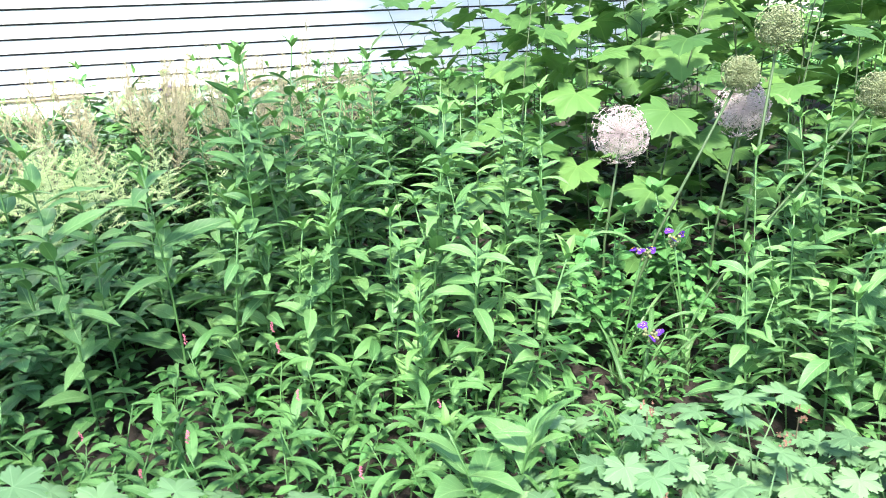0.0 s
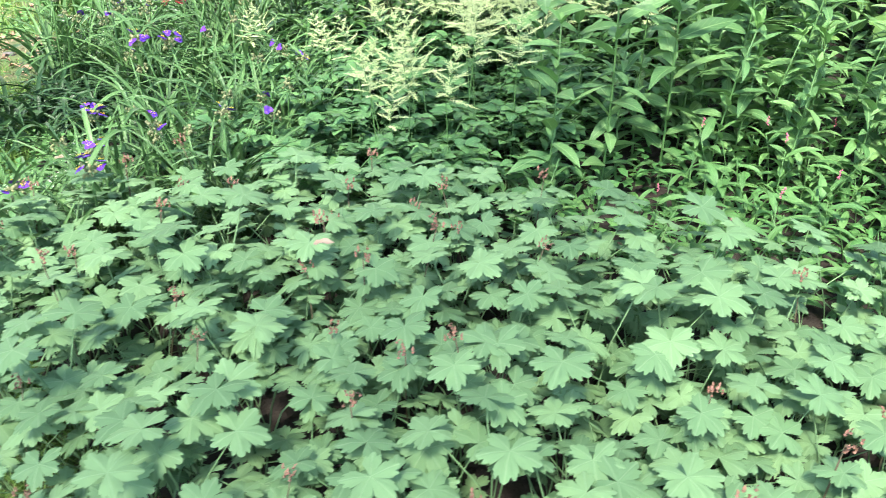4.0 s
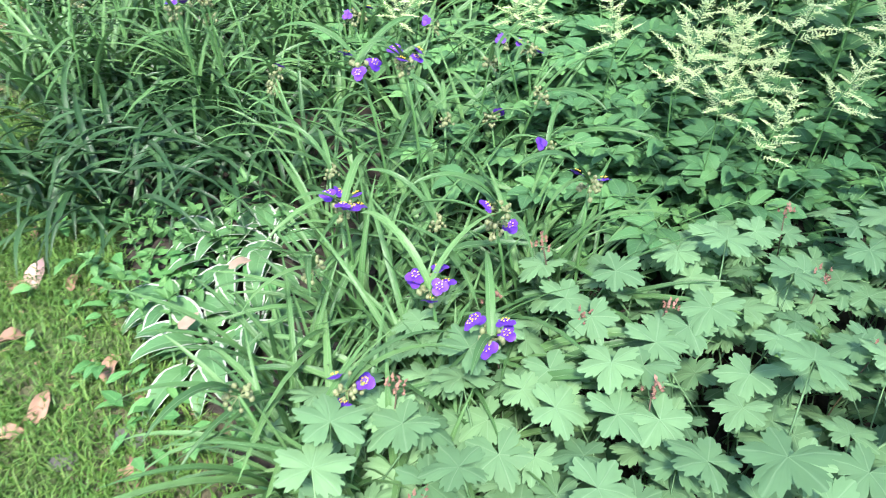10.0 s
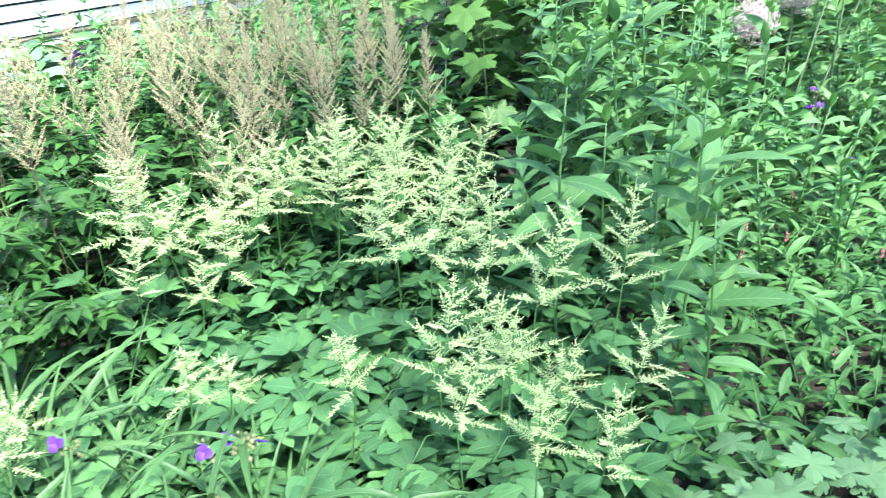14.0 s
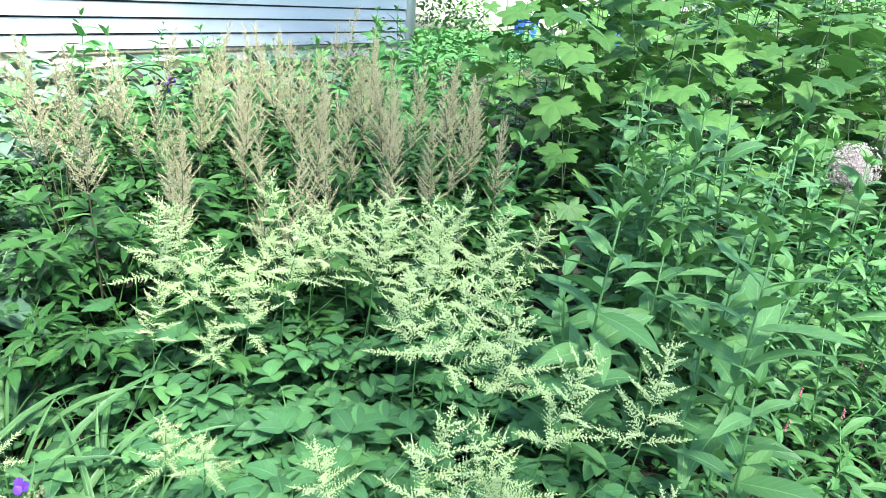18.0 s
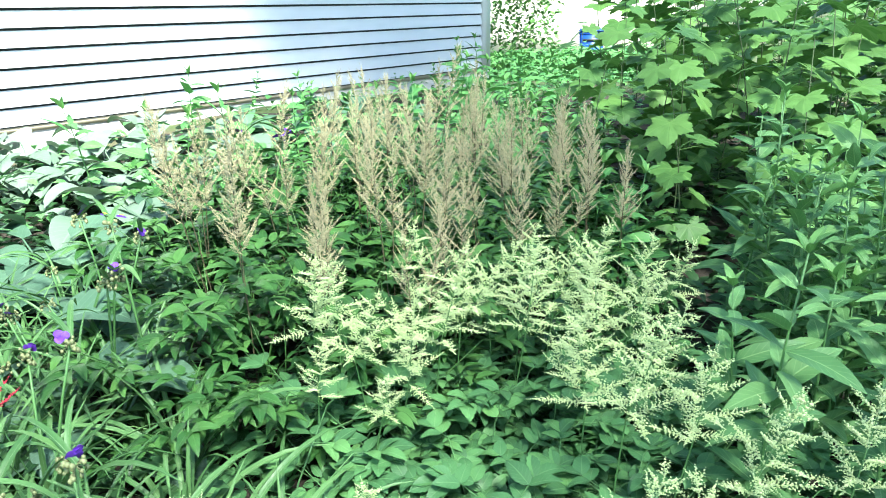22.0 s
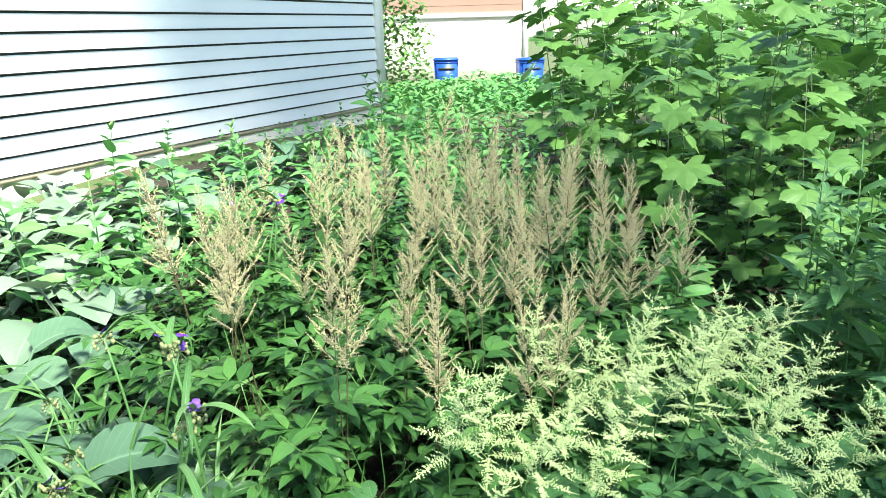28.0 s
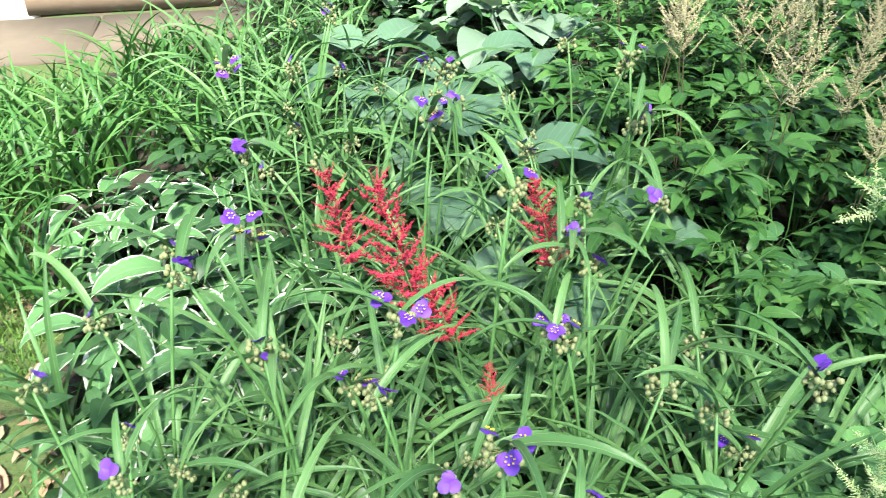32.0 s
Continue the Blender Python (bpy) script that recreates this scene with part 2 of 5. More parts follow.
M_PAVER = plain_material("worn concrete paver", (0.12, 0.095, 0.07), (0.17, 0.135, 0.1), 18, 0.9, 0.5, 0.003)
M_PINKWALL = plain_material("salmon painted siding", (0.27, 0.16, 0.12), (0.31, 0.19, 0.145), 6, 0.7)
M_WHITEWALL = plain_material("cream painted wall", (0.55, 0.5, 0.42), (0.62, 0.57, 0.49), 6, 0.7)
M_BIN = plain_material("blue plastic", (0.01, 0.06, 0.32), (0.02, 0.09, 0.42), 12, 0.4, 0.1)
M_BIN_DARK = plain_material("dark rubber", (0.02, 0.02, 0.025), (0.035, 0.035, 0.04), 20, 0.6)
M_ROOF = plain_material("grey shingle", (0.12, 0.12, 0.12), (0.18, 0.17, 0.16), 30, 0.9)
M_STONE = plain_material("flat grey stone", (0.105, 0.098, 0.092), (0.15, 0.142, 0.132), 22, 0.85, 0.5, 0.003)
M_PINK_STONE = plain_material("smooth pinkish grey stone", (0.4, 0.34, 0.33), (0.5, 0.44, 0.42), 12, 0.6, 0.2, 0.002)
M_PINK_DEAD = plain_material("pinkish fallen leaf", (0.5, 0.3, 0.25), (0.6, 0.4, 0.34), 40, 0.8)
M_STALK = plain_material("allium stalk", (0.05, 0.1, 0.035), (0.08, 0.14, 0.05), 60, 0.6)
M_STEM_DARK = plain_material("thin dark green stem", (0.05, 0.09, 0.035), (0.1, 0.13, 0.06), 60, 0.7)
M_BARK = plain_material("grey-brown bark", (0.12, 0.09, 0.06), (0.22, 0.17, 0.12), 25, 0.9, 0.8, 0.01)


def ground_material():
    m, nt, b = principled("soil and thin turf", 0.95)
    pos = nt.nodes.new("ShaderNodeTexCoord").outputs["Object"]
    fine, mid, broad = noise_tex(nt, 60, 5, pos), noise_tex(nt, 7, 4, pos), noise_tex(nt, 1.4, 2, pos)
    dry = mixed(nt, fine, (0.065, 0.05, 0.033), (0.15, 0.112, 0.075))
    turf = mixed(nt, fine, (0.042, 0.075, 0.02), (0.09, 0.13, 0.038))
    patch = ramp(nt, math_node(nt, "ADD", math_node(nt, "MULTIPLY", mid, 0.6), math_node(nt, "MULTIPLY", broad, 0.5)), [(0.4, (0, 0, 0)), (0.6, (1, 1, 1))])
    nt.links.new(mixed(nt, patch, dry, turf), b.inputs["Base Color"])
    bump(nt, b, fine, 0.8, 0.01)
    return m


M_GROUND = ground_material()
M_SOIL = plain_material("dark bed soil", (0.022, 0.018, 0.013), (0.06, 0.048, 0.034), 45, 0.95, 0.9, 0.01)


# ---- geometry helpers ----
class Shape:
    """Gathers vertices, faces and leaf coordinates of one mesh."""

    def __init__(self):
        self.v, self.f, self.uv = [], [], []

    def add(self, verts, faces, uvs=None, m=None):
        n = len(self.v)
        self.v += [tuple(m @ Vector(p)) for p in verts] if m is not None else [tuple(p) for p in verts]
        self.f += [tuple(i + n for i in f) for f in faces]
        self.uv += list(uvs) if uvs is not None else [(0.5, 0.9)] * len(verts)
        return self

    def mesh(self, name, mat, smooth=True):
        me = bpy.data.meshes.new(name)
        me.from_pydata(self.v, [], self.f)
        layer = me.uv_layers.new(name="leaf")
        idx = np.empty(len(me.loops), dtype=np.int32)
        me.loops.foreach_get("vertex_index", idx)
        layer.data.foreach_set("uv", np.array(self.uv, dtype=np.float32)[idx].ravel())
        if smooth:
            me.polygons.foreach_set("use_smooth", np.ones(len(me.polygons), dtype=bool))
        me.materials.append(mat)
        me.update()
        return me


def part(name, shape, mat, parent, label="", m=None):
    """One mesh under a thing or a part."""
    ob = new(name, shape if isinstance(shape, bpy.types.Mesh) else shape.mesh(name, mat))
    ob.parent = parent
    if m is not None:
        ob.matrix_basis = m
    if label:
        ob["label"] = label
    return ob


def thing(name, label, category, group="", m=None, kind=""):
    ob = new(name)
    ob.empty_display_size = 0.05
    if m is not None:
        ob.matrix_basis = m
    return tagged(ob, label, category, group, kind)


def aim(loc, az, tilt=0.0, roll=0.0, s=1.0):
    """Turns local +x outward at azimuth az, raised by tilt (degrees)."""
    return Matrix.Translation(loc) @ Euler((radians(roll), radians(-tilt), radians(az))).to_matrix().to_4x4() @ Matrix.Scale(s, 4)


def blade(length, width, profile, segs=6, start=30.0, bend=60.0, fold=0.25, cols=3, wave=0.0, power=1.3, twist=0.0):
    """A leaf blade growing along +x, rising at start degrees and bending down; profile gives its half width along it."""
    verts, uvs, faces = [], [], []
    x = z = 0.0
    for i in range(segs + 1):
        u = i / segs
        a = radians(start - bend * u**power)
        if i:
            x, z = x + math.cos(a) * length / segs, z + math.sin(a) * length / segs
        w = max(profile(u), 0.0) * width / 2
        t = twist * u
        for c in range(cols):
            s = 2 * c / (cols - 1) - 1
            up = fold * abs(s) * w + wave * w * math.sin(9 * u + 2 * s) * abs(s)
            yy, uu = s * w * math.cos(t) - up * math.sin(t), s * w * math.sin(t) + up * math.cos(t)
            verts.append((x - uu * math.sin(a), yy, z + uu * math.cos(a)))
            uvs.append((u, (s + 1) / 2))
    for i in range(segs):
        for c in range(cols - 1):
            k = i * cols + c
            faces.append((k, k + cols, k + cols + 1, k + 1))
    return verts, faces, uvs


def lance(u):
    return max(0.0, (math.sin(math.pi * min(1, u * 1.02) ** 0.72)) ** 0.85) if u < 0.99 else 0.0


def ovate(u):
    return (math.sin(math.pi * u**0.6)) ** 0.8 if 0 < u < 0.995 else 0.03 * (u < 0.5)


def heart(u):
    return min(1.0, 0.5 + 2.6 * u) ** 0.8 * (1 - max(0.0, (u - 0.25) / 0.75) ** 1.9) ** 0.85 if u < 0.99 else 0.0


def strap(u):
    return 0.55 + 0.45 * math.sin(math.pi * min(1.0, u + 0.2)) if u < 0.6 else max(0.0, (1 - u) / 0.4) ** 0.7 * 0.93


def tube(points, r0, r1, sides=5):
    """A tapered stem along points."""
    pts = [Vector(p) for p in points]
    verts, faces = [], []
    for i, p in enumerate(pts):
        d = (pts[min(i + 1, len(pts) - 1)] - pts[max(i - 1, 0)]).normalized()
        a = d.orthogonal().normalized()
        b = d.cross(a)
        r = r0 + (r1 - r0) * i / max(1, len(pts) - 1)
        for k in range(sides):
            t = 2 * math.pi * k / sides
            verts.append(p + (a * math.cos(t) + b * math.sin(t)) * r)
    for i in range(len(pts) - 1):
        for k in range(sides):
            faces.append((i * sides + k, i * sides + (k + 1) % sides, (i + 1) * sides + (k + 1) % sides, (i + 1) * sides + k))
    faces.append(tuple(range((len(pts) - 1) * sides, len(pts) * sides)))
    return verts, faces


OCTA_F = ((0, 2, 4), (2, 1, 4), (1, 3, 4), (3, 0, 4), (2, 0, 5), (1, 2, 5), (3, 1, 5), (0, 3, 5))


def bead(p, r, squash=1.0):
    x, y, z = p
    return [(x + r, y, z), (x - r, y, z), (x, y + r, z), (x, y - r, z), (x, y, z + r * squash), (x, y, z - r * squash)], OCTA_F


TETRA_F = ((0, 1, 2), (0, 3, 1), (1, 3, 2), (2, 3, 0))


def crumb(p, r, turn=0.0):
    x, y, z = p
    return [(x + r * math.cos(turn + k * 2.094), y + r * math.sin(turn + k * 2.094), z - r * 0.4) for k in range(3)] + [(x, y, z + r)], TETRA_F


def box(shape, x0, x1, y0, y1, z0, z1, m=None):
    v = [(x, y, z) for x in (x0, x1) for y in (y0, y1) for z in (z0, z1)]
    return shape.add(v, [(0, 1, 3, 2), (4, 6, 7, 5), (0, 4, 5, 1), (2, 3, 7, 6), (0, 2, 6, 4), (1, 5, 7, 3)], None, m)


def rounded_box(size, r=0.02, taper=1.0):
    bm = bmesh.new()
    bmesh.ops.create_cube(bm, size=1.0)
    for v in bm.verts:
        k = taper if v.co.z < 0 else 1.0
        v.co = Vector((v.co.x * size[0] * k, v.co.y * size[1] * k, v.co.z * size[2]))
    bmesh.ops.bevel(bm, geom=bm.edges[:], offset=r, segments=2, affect="EDGES")
    s = Shape()
    s.add([v.co.copy() for v in bm.verts], [tuple(v.index for v in f.verts) for f in bm.faces])
    bm.free()
    return s


LOBE = ((-1.0, 0.42), (-0.95, 0.62), (-0.84, 0.76), (-0.72, 0.74), (-0.56, 0.92), (-0.44, 0.94), (-0.34, 0.82), (-0.18, 0.99), (0.0, 1.03), (0.18, 0.98), (0.34, 0.82), (0.46, 0.94), (0.58, 0.9), (0.72, 0.73), (0.85, 0.76), (0.95, 0.6))


MAPLE_LOBE = ((-1.0, 0.7), (-0.88, 0.73), (-0.76, 0.81), (-0.7, 0.78), (-0.56, 0.83), (-0.44, 0.91), (-0.38, 0.87), (-0.24, 0.92), (-0.1, 0.97), (0.0, 1.07), (0.1, 0.97), (0.24, 0.92), (0.38, 0.87), (0.44, 0.91), (0.56, 0.83), (0.7, 0.78), (0.76, 0.81), (0.88, 0.73))


def cut_leaf(radius, lobes, spread, cup, droop, rng, outline=LOBE, fall=0.06):
    """A round leaf cut into wedge lobes with teeth, stalk at the origin."""
    rim = []
    for k in range(lobes):
        mid = (k - (lobes - 1) / 2)
        size = (1.0 - fall * mid * mid if outline is MAPLE_LOBE else 1.0 - fall * abs(mid)) * rng.uniform(0.93, 1.07)
        for off, r in outline:
            rim.append((radians((mid + off / 2) * spread + rng.uniform(-0.6, 0.6)), r * size + rng.uniform(-0.015, 0.015), off))
    rim.append((radians(((lobes - 1) / 2 + 0.5) * spread), 0.36, 1.0))
    verts, uvs, faces = [(0, 0, 0)], [(0.0, 0.5)], []
    for ring in (0.5, 1.0):
        for a, r, off in rim:
            rr = radius * (min(r, 0.36 + 0.25 * r) * 0.8 if ring < 1 else r)
            z = cup * rr * (0.55 - abs(off)) * 0.8 + 0.12 * rr - droop * rr * (rr / radius) ** 1.4 * (1 + 0.35 * math.cos(2 * a))
            verts.append((rr * math.cos(a), rr * math.sin(a), z))
            uvs.append((ring * 0.98, 0.5 + 0.5 * min(1.0, abs(off))))
    n = len(rim)
    for i in range(n - 1):
        faces.append((0, 1 + i, 2 + i))
        faces.append((1 + i, 1 + n + i, 2 + n + i, 2 + i))
    return verts, faces, uvs


def rnd(a, b):
    return random.uniform(a, b)


# ---- the lie of the land ----
def ground_z(x, y):
    t = max(-1.2, min(6.5, y - 1.5))
    z = 0.11 * t * (1.0 if t > 0 else 0.4) - 0.09 * max(min(x, 4.0) - 1.0, 0.0)
    far = max(0.0, min(1.0, (math.hypot(x, y - 2) - 7.5) / 6))
    z = z * (1 - far) - 0.05 * far
    return z + 0.012 * noise.noise((x * 2.3, y * 2.3, 0.0))


def inside(poly, x, y):
    hit = False
    for (x0, y0), (x1, y1) in zip(poly, poly[1:] + poly[:1]):
        if (y0 > y) != (y1 > y) and x < (x1 - x0) * (y - y0) / (y1 - y0) + x0:
            hit = not hit
    return hit


def scatter(poly, gap, seed, tries=6000, taken=()):
    """Evenly uneven places inside an outline, at least gap apart."""
    rng = random.Random(seed)
    x0, x1 = min(p[0] for p in poly), max(p[0] for p in poly)
    y0, y1 = min(p[1] for p in poly), max(p[1] for p in poly)
    out = list(taken)
    k = len(out)
    for _ in range(tries):
        x, y = rng.uniform(x0, x1), rng.uniform(y0, y1)
        if inside(poly, x, y) and all((x - a) ** 2 + (y - b) ** 2 > gap * gap for a, b in out):
            out.append((x, y))
    return out[k:]


def plant_out(makers, places, scale=(0.85, 1.15), lean=6.0, sink=0.0, size_at=None):
    """Sets one plant at each place: the first of each kind is built, the rest are copies."""
    made = []
    for i, (x, y) in enumerate(places):
        k = i % len(makers)
        s = rnd(*scale) * (size_at(x, y) if size_at else 1.0)
        m = Matrix.Translation((x, y, ground_z(x, y) - sink)) @ Euler((radians(rnd(-lean, lean)), radians(rnd(-lean, lean)), rnd(0, 6.283))).to_matrix().to_4x4() @ Matrix.Scale(s, 4)
        if i < len(makers):
            ob = makers[k]()
            ob.matrix_basis = m
            made.append(ob)
        else:
            copy = copy_thing(made[k], Matrix())
            copy.matrix_basis = m
    return made


def joined(maker, sprays=1, names=("leaf", "young_leaf", "blade")):
    """The same plant with its leaves in one part, for places that are never seen from near."""
    def make():
        p = maker()
        groups, count = {}, 0
        for c in [c for c in p.children if c.name.split(".")[0] in names]:
            groups.setdefault((c.data.materials[0].name, count % sprays), []).append(c)
            count += 1
        for some in groups.values():
            s = Shape()
            for c in some:
                me = c.data
                uv = [None] * len(me.vertices)
                for lp, u in zip(me.loops, me.uv_layers[0].data):
                    uv[lp.vertex_index] = tuple(u.uv)
                s.add([v.co for v in me.vertices], [tuple(f.vertices) for f in me.polygons], uv, c.matrix_basis)
            tagged(part("leaf_spray", s, some[0].data.materials[0], p), kind="stuff")
            for c in some:
                bpy.data.objects.remove(c)
        return p

    return make


# ---- ground ----
def build_ground():
    s = Shape()
    xs = np.concatenate([np.linspace(-60, -5, 14), np.linspace(-4.6, 7, 59), np.linspace(8, 80, 16)])
    ys = np.concatenate([np.linspace(-50, -2, 12), np.linspace(-1.6, 9, 54), np.linspace(10, 120, 18)])
    v = [(x, y, ground_z(x, y)) for y in ys for x in xs]
    n = len(xs)
    f = [(j * n + i, j * n + i + 1, (j + 1) * n + i + 1, (j + 1) * n + i) for j in range(len(ys) - 1) for i in range(n - 1)]
    s.add(v, f)
    tagged(new("ground", s.mesh("ground", M_GROUND)), "sloping garden ground of dark soil and thin turf", "ground", kind="structure")


build_ground()

# ---- the white house behind the bed ----
CORNER, WALL_DEG, SILL_Z, COURSE = (3.534, 8.09), 26.39, 0.655, 0.102
HOUSE = Matrix.Translation((*CORNER, 0)) @ Matrix.Rotation(radians(WALL_DEG), 4, "Z")


def build_house():
    """Local x runs along the wall, negative away from the corner; the wall faces local -y."""
    house = thing("wall_south", "white clapboard house wall above a pale concrete foundation", "house wall", m=HOUSE, kind="structure")
    length, courses = 11.0, 27
    top = SILL_Z + courses * COURSE
    # near-black sheet: its colour stands in for the shadow line below each lap
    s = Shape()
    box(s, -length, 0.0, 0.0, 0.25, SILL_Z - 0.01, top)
    part("backing", s, M_LAP_SHADE, house, "near-black backing painted as shade under the laps")
    s = Shape()
    box(s, -0.25, 0.0, 0.25, 6.0, 0.0, top)
    part("side_wall", s, M_SIDING, house)
    plank = Shape()
    # slot under each board where the dark sheet shows as painted shade
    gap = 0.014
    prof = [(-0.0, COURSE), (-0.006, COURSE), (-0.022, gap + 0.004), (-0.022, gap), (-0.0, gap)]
    v = [(x, y, z) for x in (-length, -0.115) for y, z in prof]
    k = len(prof)
    plank.add(v, [(i, (i + 1) % k, k + (i + 1) % k, k + i) for i in range(k)] + [tuple(range(k))[::-1], tuple(range(k, 2 * k))])
    pm = plank.mesh("siding_board", M_SIDING, smooth=False)
    for i in range(courses):
        part("siding_board", pm, M_SIDING, house, m=Matrix.Translation((0, 0, SILL_Z + i * COURSE)))
    s = rounded_box((0.115, 0.06, top - SILL_Z + 0.03), 0.006)
    part("corner_post", s, M_TRIM, house, "plain white corner board", Matrix.Translation((-0.055, -0.012, (top + SILL_Z) / 2 + 0.01)))
    s = Shape()
    box(s, -length, 0.03, -0.002, 0.27, -0.4, SILL_Z - 0.022)
    part("foundation", s, M_FOUNDATION, house, "rough pale concrete foundation")
    s = Shape()
    box(s, -length, 0.0, -0.012, 0.03, SILL_Z - 0.022, SILL_Z + 0.006)
    part("sill_board", s, M_SILL, house, "weathered brown sill board")
    s = Shape()
    box(s, -length - 0.4, 0.5, -0.5, 6.4, top, top + 0.18)
    part("roof", s, M_ROOF, house)


build_house()


def build_neighbour():
    """The building across the yard, beyond the corner."""
    way = Vector((0.616, 0.788, 0))
    base = Vector((-0.54, 2.01, 0)) + way * 21.0
    m = Matrix.Translation(base) @ Matrix.Rotation(radians(-36), 4, "Z")
    house = thing("neighbour_house", "cream and salmon painted building across the yard", "house", m=m)
    s = Shape()
    box(s, -6, 2.4, 0, 5, -0.4, 1.62)
    part("lower_wall", s, M_WHITEWALL, house, "cream painted lower wall")
    s = Shape()
    box(s, -6, 2.4, 0.0, 5, 1.74, 3.6)
    part("upper_wall", s, M_PINKWALL, house, "salmon boarded upper wall")
    lap = box(Shape(), -6, 2.4, -0.02, -0.002, 0.0, 0.192).mesh("siding_board", M_PINKWALL, False)
    for i in range(9):
        part("siding_board", lap, M_PINKWALL, house, m=Matrix.Translation((0, 0, 1.74 + i * 0.2)))
    s = Shape()
    box(s, -6.05, 2.45, -0.06, 5.05, 1.62, 1.74)
    part("band", s, M_TRIM, house, "white trim band")
    s = Shape()
    box(s, 2.36, 2.5, -0.06, 0.06, -0.4, 3.6)
    part("corner_board", s, M_TRIM, house)
    s = Shape()
    box(s, -6.4, 2.8, -0.5, 5.5, 3.6, 3.8)
    part("roof", s, M_ROOF, house)


build_neighbour()


def build_bin():
    b = thing("recycling_bin", "blue plastic wheeled bin beside the far building", "bin", "wheeled bins")
    part("body", rounded_box((0.58, 0.66, 0.92), 0.04, 0.84), M_BIN, b, m=Matrix.Translation((0, 0, 0.52)))
    part("lid", rounded_box((0.62, 0.72, 0.08), 0.03), M_BIN, b, "domed blue lid", Matrix.Translation((0, 0, 1.01)))
    part("rim", rounded_box((0.6, 0.68, 0.05), 0.015), M_BIN, b, m=Matrix.Translation((0, 0, 0.945)))
    part("grip", rounded_box((0.3, 0.03, 0.06), 0.01), M_BIN_DARK, b, "dark recessed grip", Matrix.Translation((0, -0.335, 0.5)))
    part("label_plate", rounded_box((0.13, 0.012, 0.05), 0.004), M_TRIM, b, "small white plate", Matrix.Translation((0.02, -0.335, 0.36)))
    part("slot", rounded_box((0.4, 0.02, 0.05), 0.008), M_BIN_DARK, b, "dark slot under the rim", Matrix.Translation((0.0, -0.33, 0.8)))
    for x in (-0.24, 0.24):
        v, f = tube([(x - 0.03, 0.28, 0.1), (x + 0.03, 0.28, 0.1)], 0.1, 0.1, 14)
        part("wheel", Shape().add(v, f), M_BIN_DARK, b)
    return b


bin_a = build_bin()
way_bin = Vector((0.625, 0.782, 0))
p = Vector((-0.54, 2.01, 0)) + way_bin * 18.6
bin_a.matrix_basis = Matrix.Translation((p.x, p.y, ground_z(p.x, p.y) - 0.33)) @ Matrix.Rotation(radians(-36), 4, "Z")
for d in (2.35,):
    bx, by = p.x + d * math.cos(radians(-36)), p.y + 0.4 + d * math.sin(radians(-36))
    c = copy_thing(bin_a, Matrix())
    c.matrix_basis = Matrix.Translation((bx, by, ground_z(bx, by) - 0.4)) @ Matrix.Rotation(radians(-30), 4, "Z")


# ---- path and timber edging at the far end of the lawn ----
def build_edging():
    t = thing("landscape_timber", "weathered wooden landscape timber lying on the soil", "timber", "timber edging")
    part("beam", rounded_box((2.4, 0.14, 0.13), 0.02), M_TIMBER, t, m=Matrix.Translation((0, 0, 0.05)))
    x, y = -2.4, 5.4
    t.matrix_basis = Matrix.Translation((x, y, ground_z(x, y))) @ Matrix.Rotation(radians(1), 4, "Z")
    t2 = copy_thing(t, Matrix())
    x, y = -0.78, 5.45
    t2.matrix_basis = Matrix.Translation((x, y, ground_z(x, y) - 0.02)) @ Matrix.Rotation(radians(4), 4, "Z") @ Matrix.Diagonal((0.32, 1, 1, 1))
    paver = thing("paving_stone", "worn tan concrete paving slab", "paver", "garden path slabs")
    part("slab", rounded_box((0.632, 0.42, 0.06), 0.006), M_PAVER, paver)
    first = True
    for i in range(4):
        x, y = -3.3 + i * 0.64, 5.06 + rnd(-0.015, 0.015)
        m = Matrix.Translation((x, y, ground_z(x, y) - 0.005)) @ Matrix.Rotation(radians(6.3), 4, "X") @ Matrix.Rotation(radians(rnd(-2, 2)), 4, "Z")
        if first:
            paver.matrix_basis, first = m, False
        else:
            copy_thing(paver, Matrix()).matrix_basis = m


build_edging()

# ---- outlines of the planting, in plan ----
GERANIUM_BED = [(-0.3, 1.12), (-0.12, 1.42), (0.12, 1.56), (0.28, 1.66), (0.6, 1.72), (0.86, 1.68), (1.15, 1.58), (1.6, 1.6), (1.9, 1.58), (2.0, 1.4), (2.02, 1.1), (2.2, 0.95), (1.7, 0.52), (0.55, 0.46), (0.26, 0.7), (-0.08, 0.94)]
GERANIUM_BED_EAST = [(2.3, 1.0), (2.42, 1.5), (2.38, 1.7), (2.44, 2.0), (2.95, 2.04), (3.5, 2.0), (3.5, 1.05), (2.5, 0.95)]
BED = [(-0.34, 1.3), (-0.9, 2.2), (-1.42, 3.2), (-1.8, 4.4), (-1.0, 5.6), (3.4, 7.8), (6.8, 6.6), (6.7, 2.9), (4.3, 2.8), (3.6, 1.9), (3.55, 1.0), (2.4, 0.9), (1.7, 0.5), (0.62, 0.56), (0.36, 0.82), (-0.02, 1.06)]


def build_bed_soil():
    s, step = Shape(), 0.11
    index = {}

    def at(i, j):
        if (i, j) not in index:
            index[i, j] = len(s.v)
            x, y = i * step, j * step
            s.v.append((x, y, ground_z(x, y) + 0.008))
            s.uv.append((0.5, 0.9))
        return index[i, j]

    for i in range(-20, 66):
        for j in range(2, 74):
            if inside(BED, (i + 0.5) * step, (j + 0.5) * step):
                s.f.append((at(i, j), at(i + 1, j), at(i + 1, j + 1), at(i, j + 1)))
    tagged(new("bed_soil", s.mesh("bed_soil", M_SOIL)), "dark soil of the planted bed", "soil", kind="structure")


build_bed_soil()


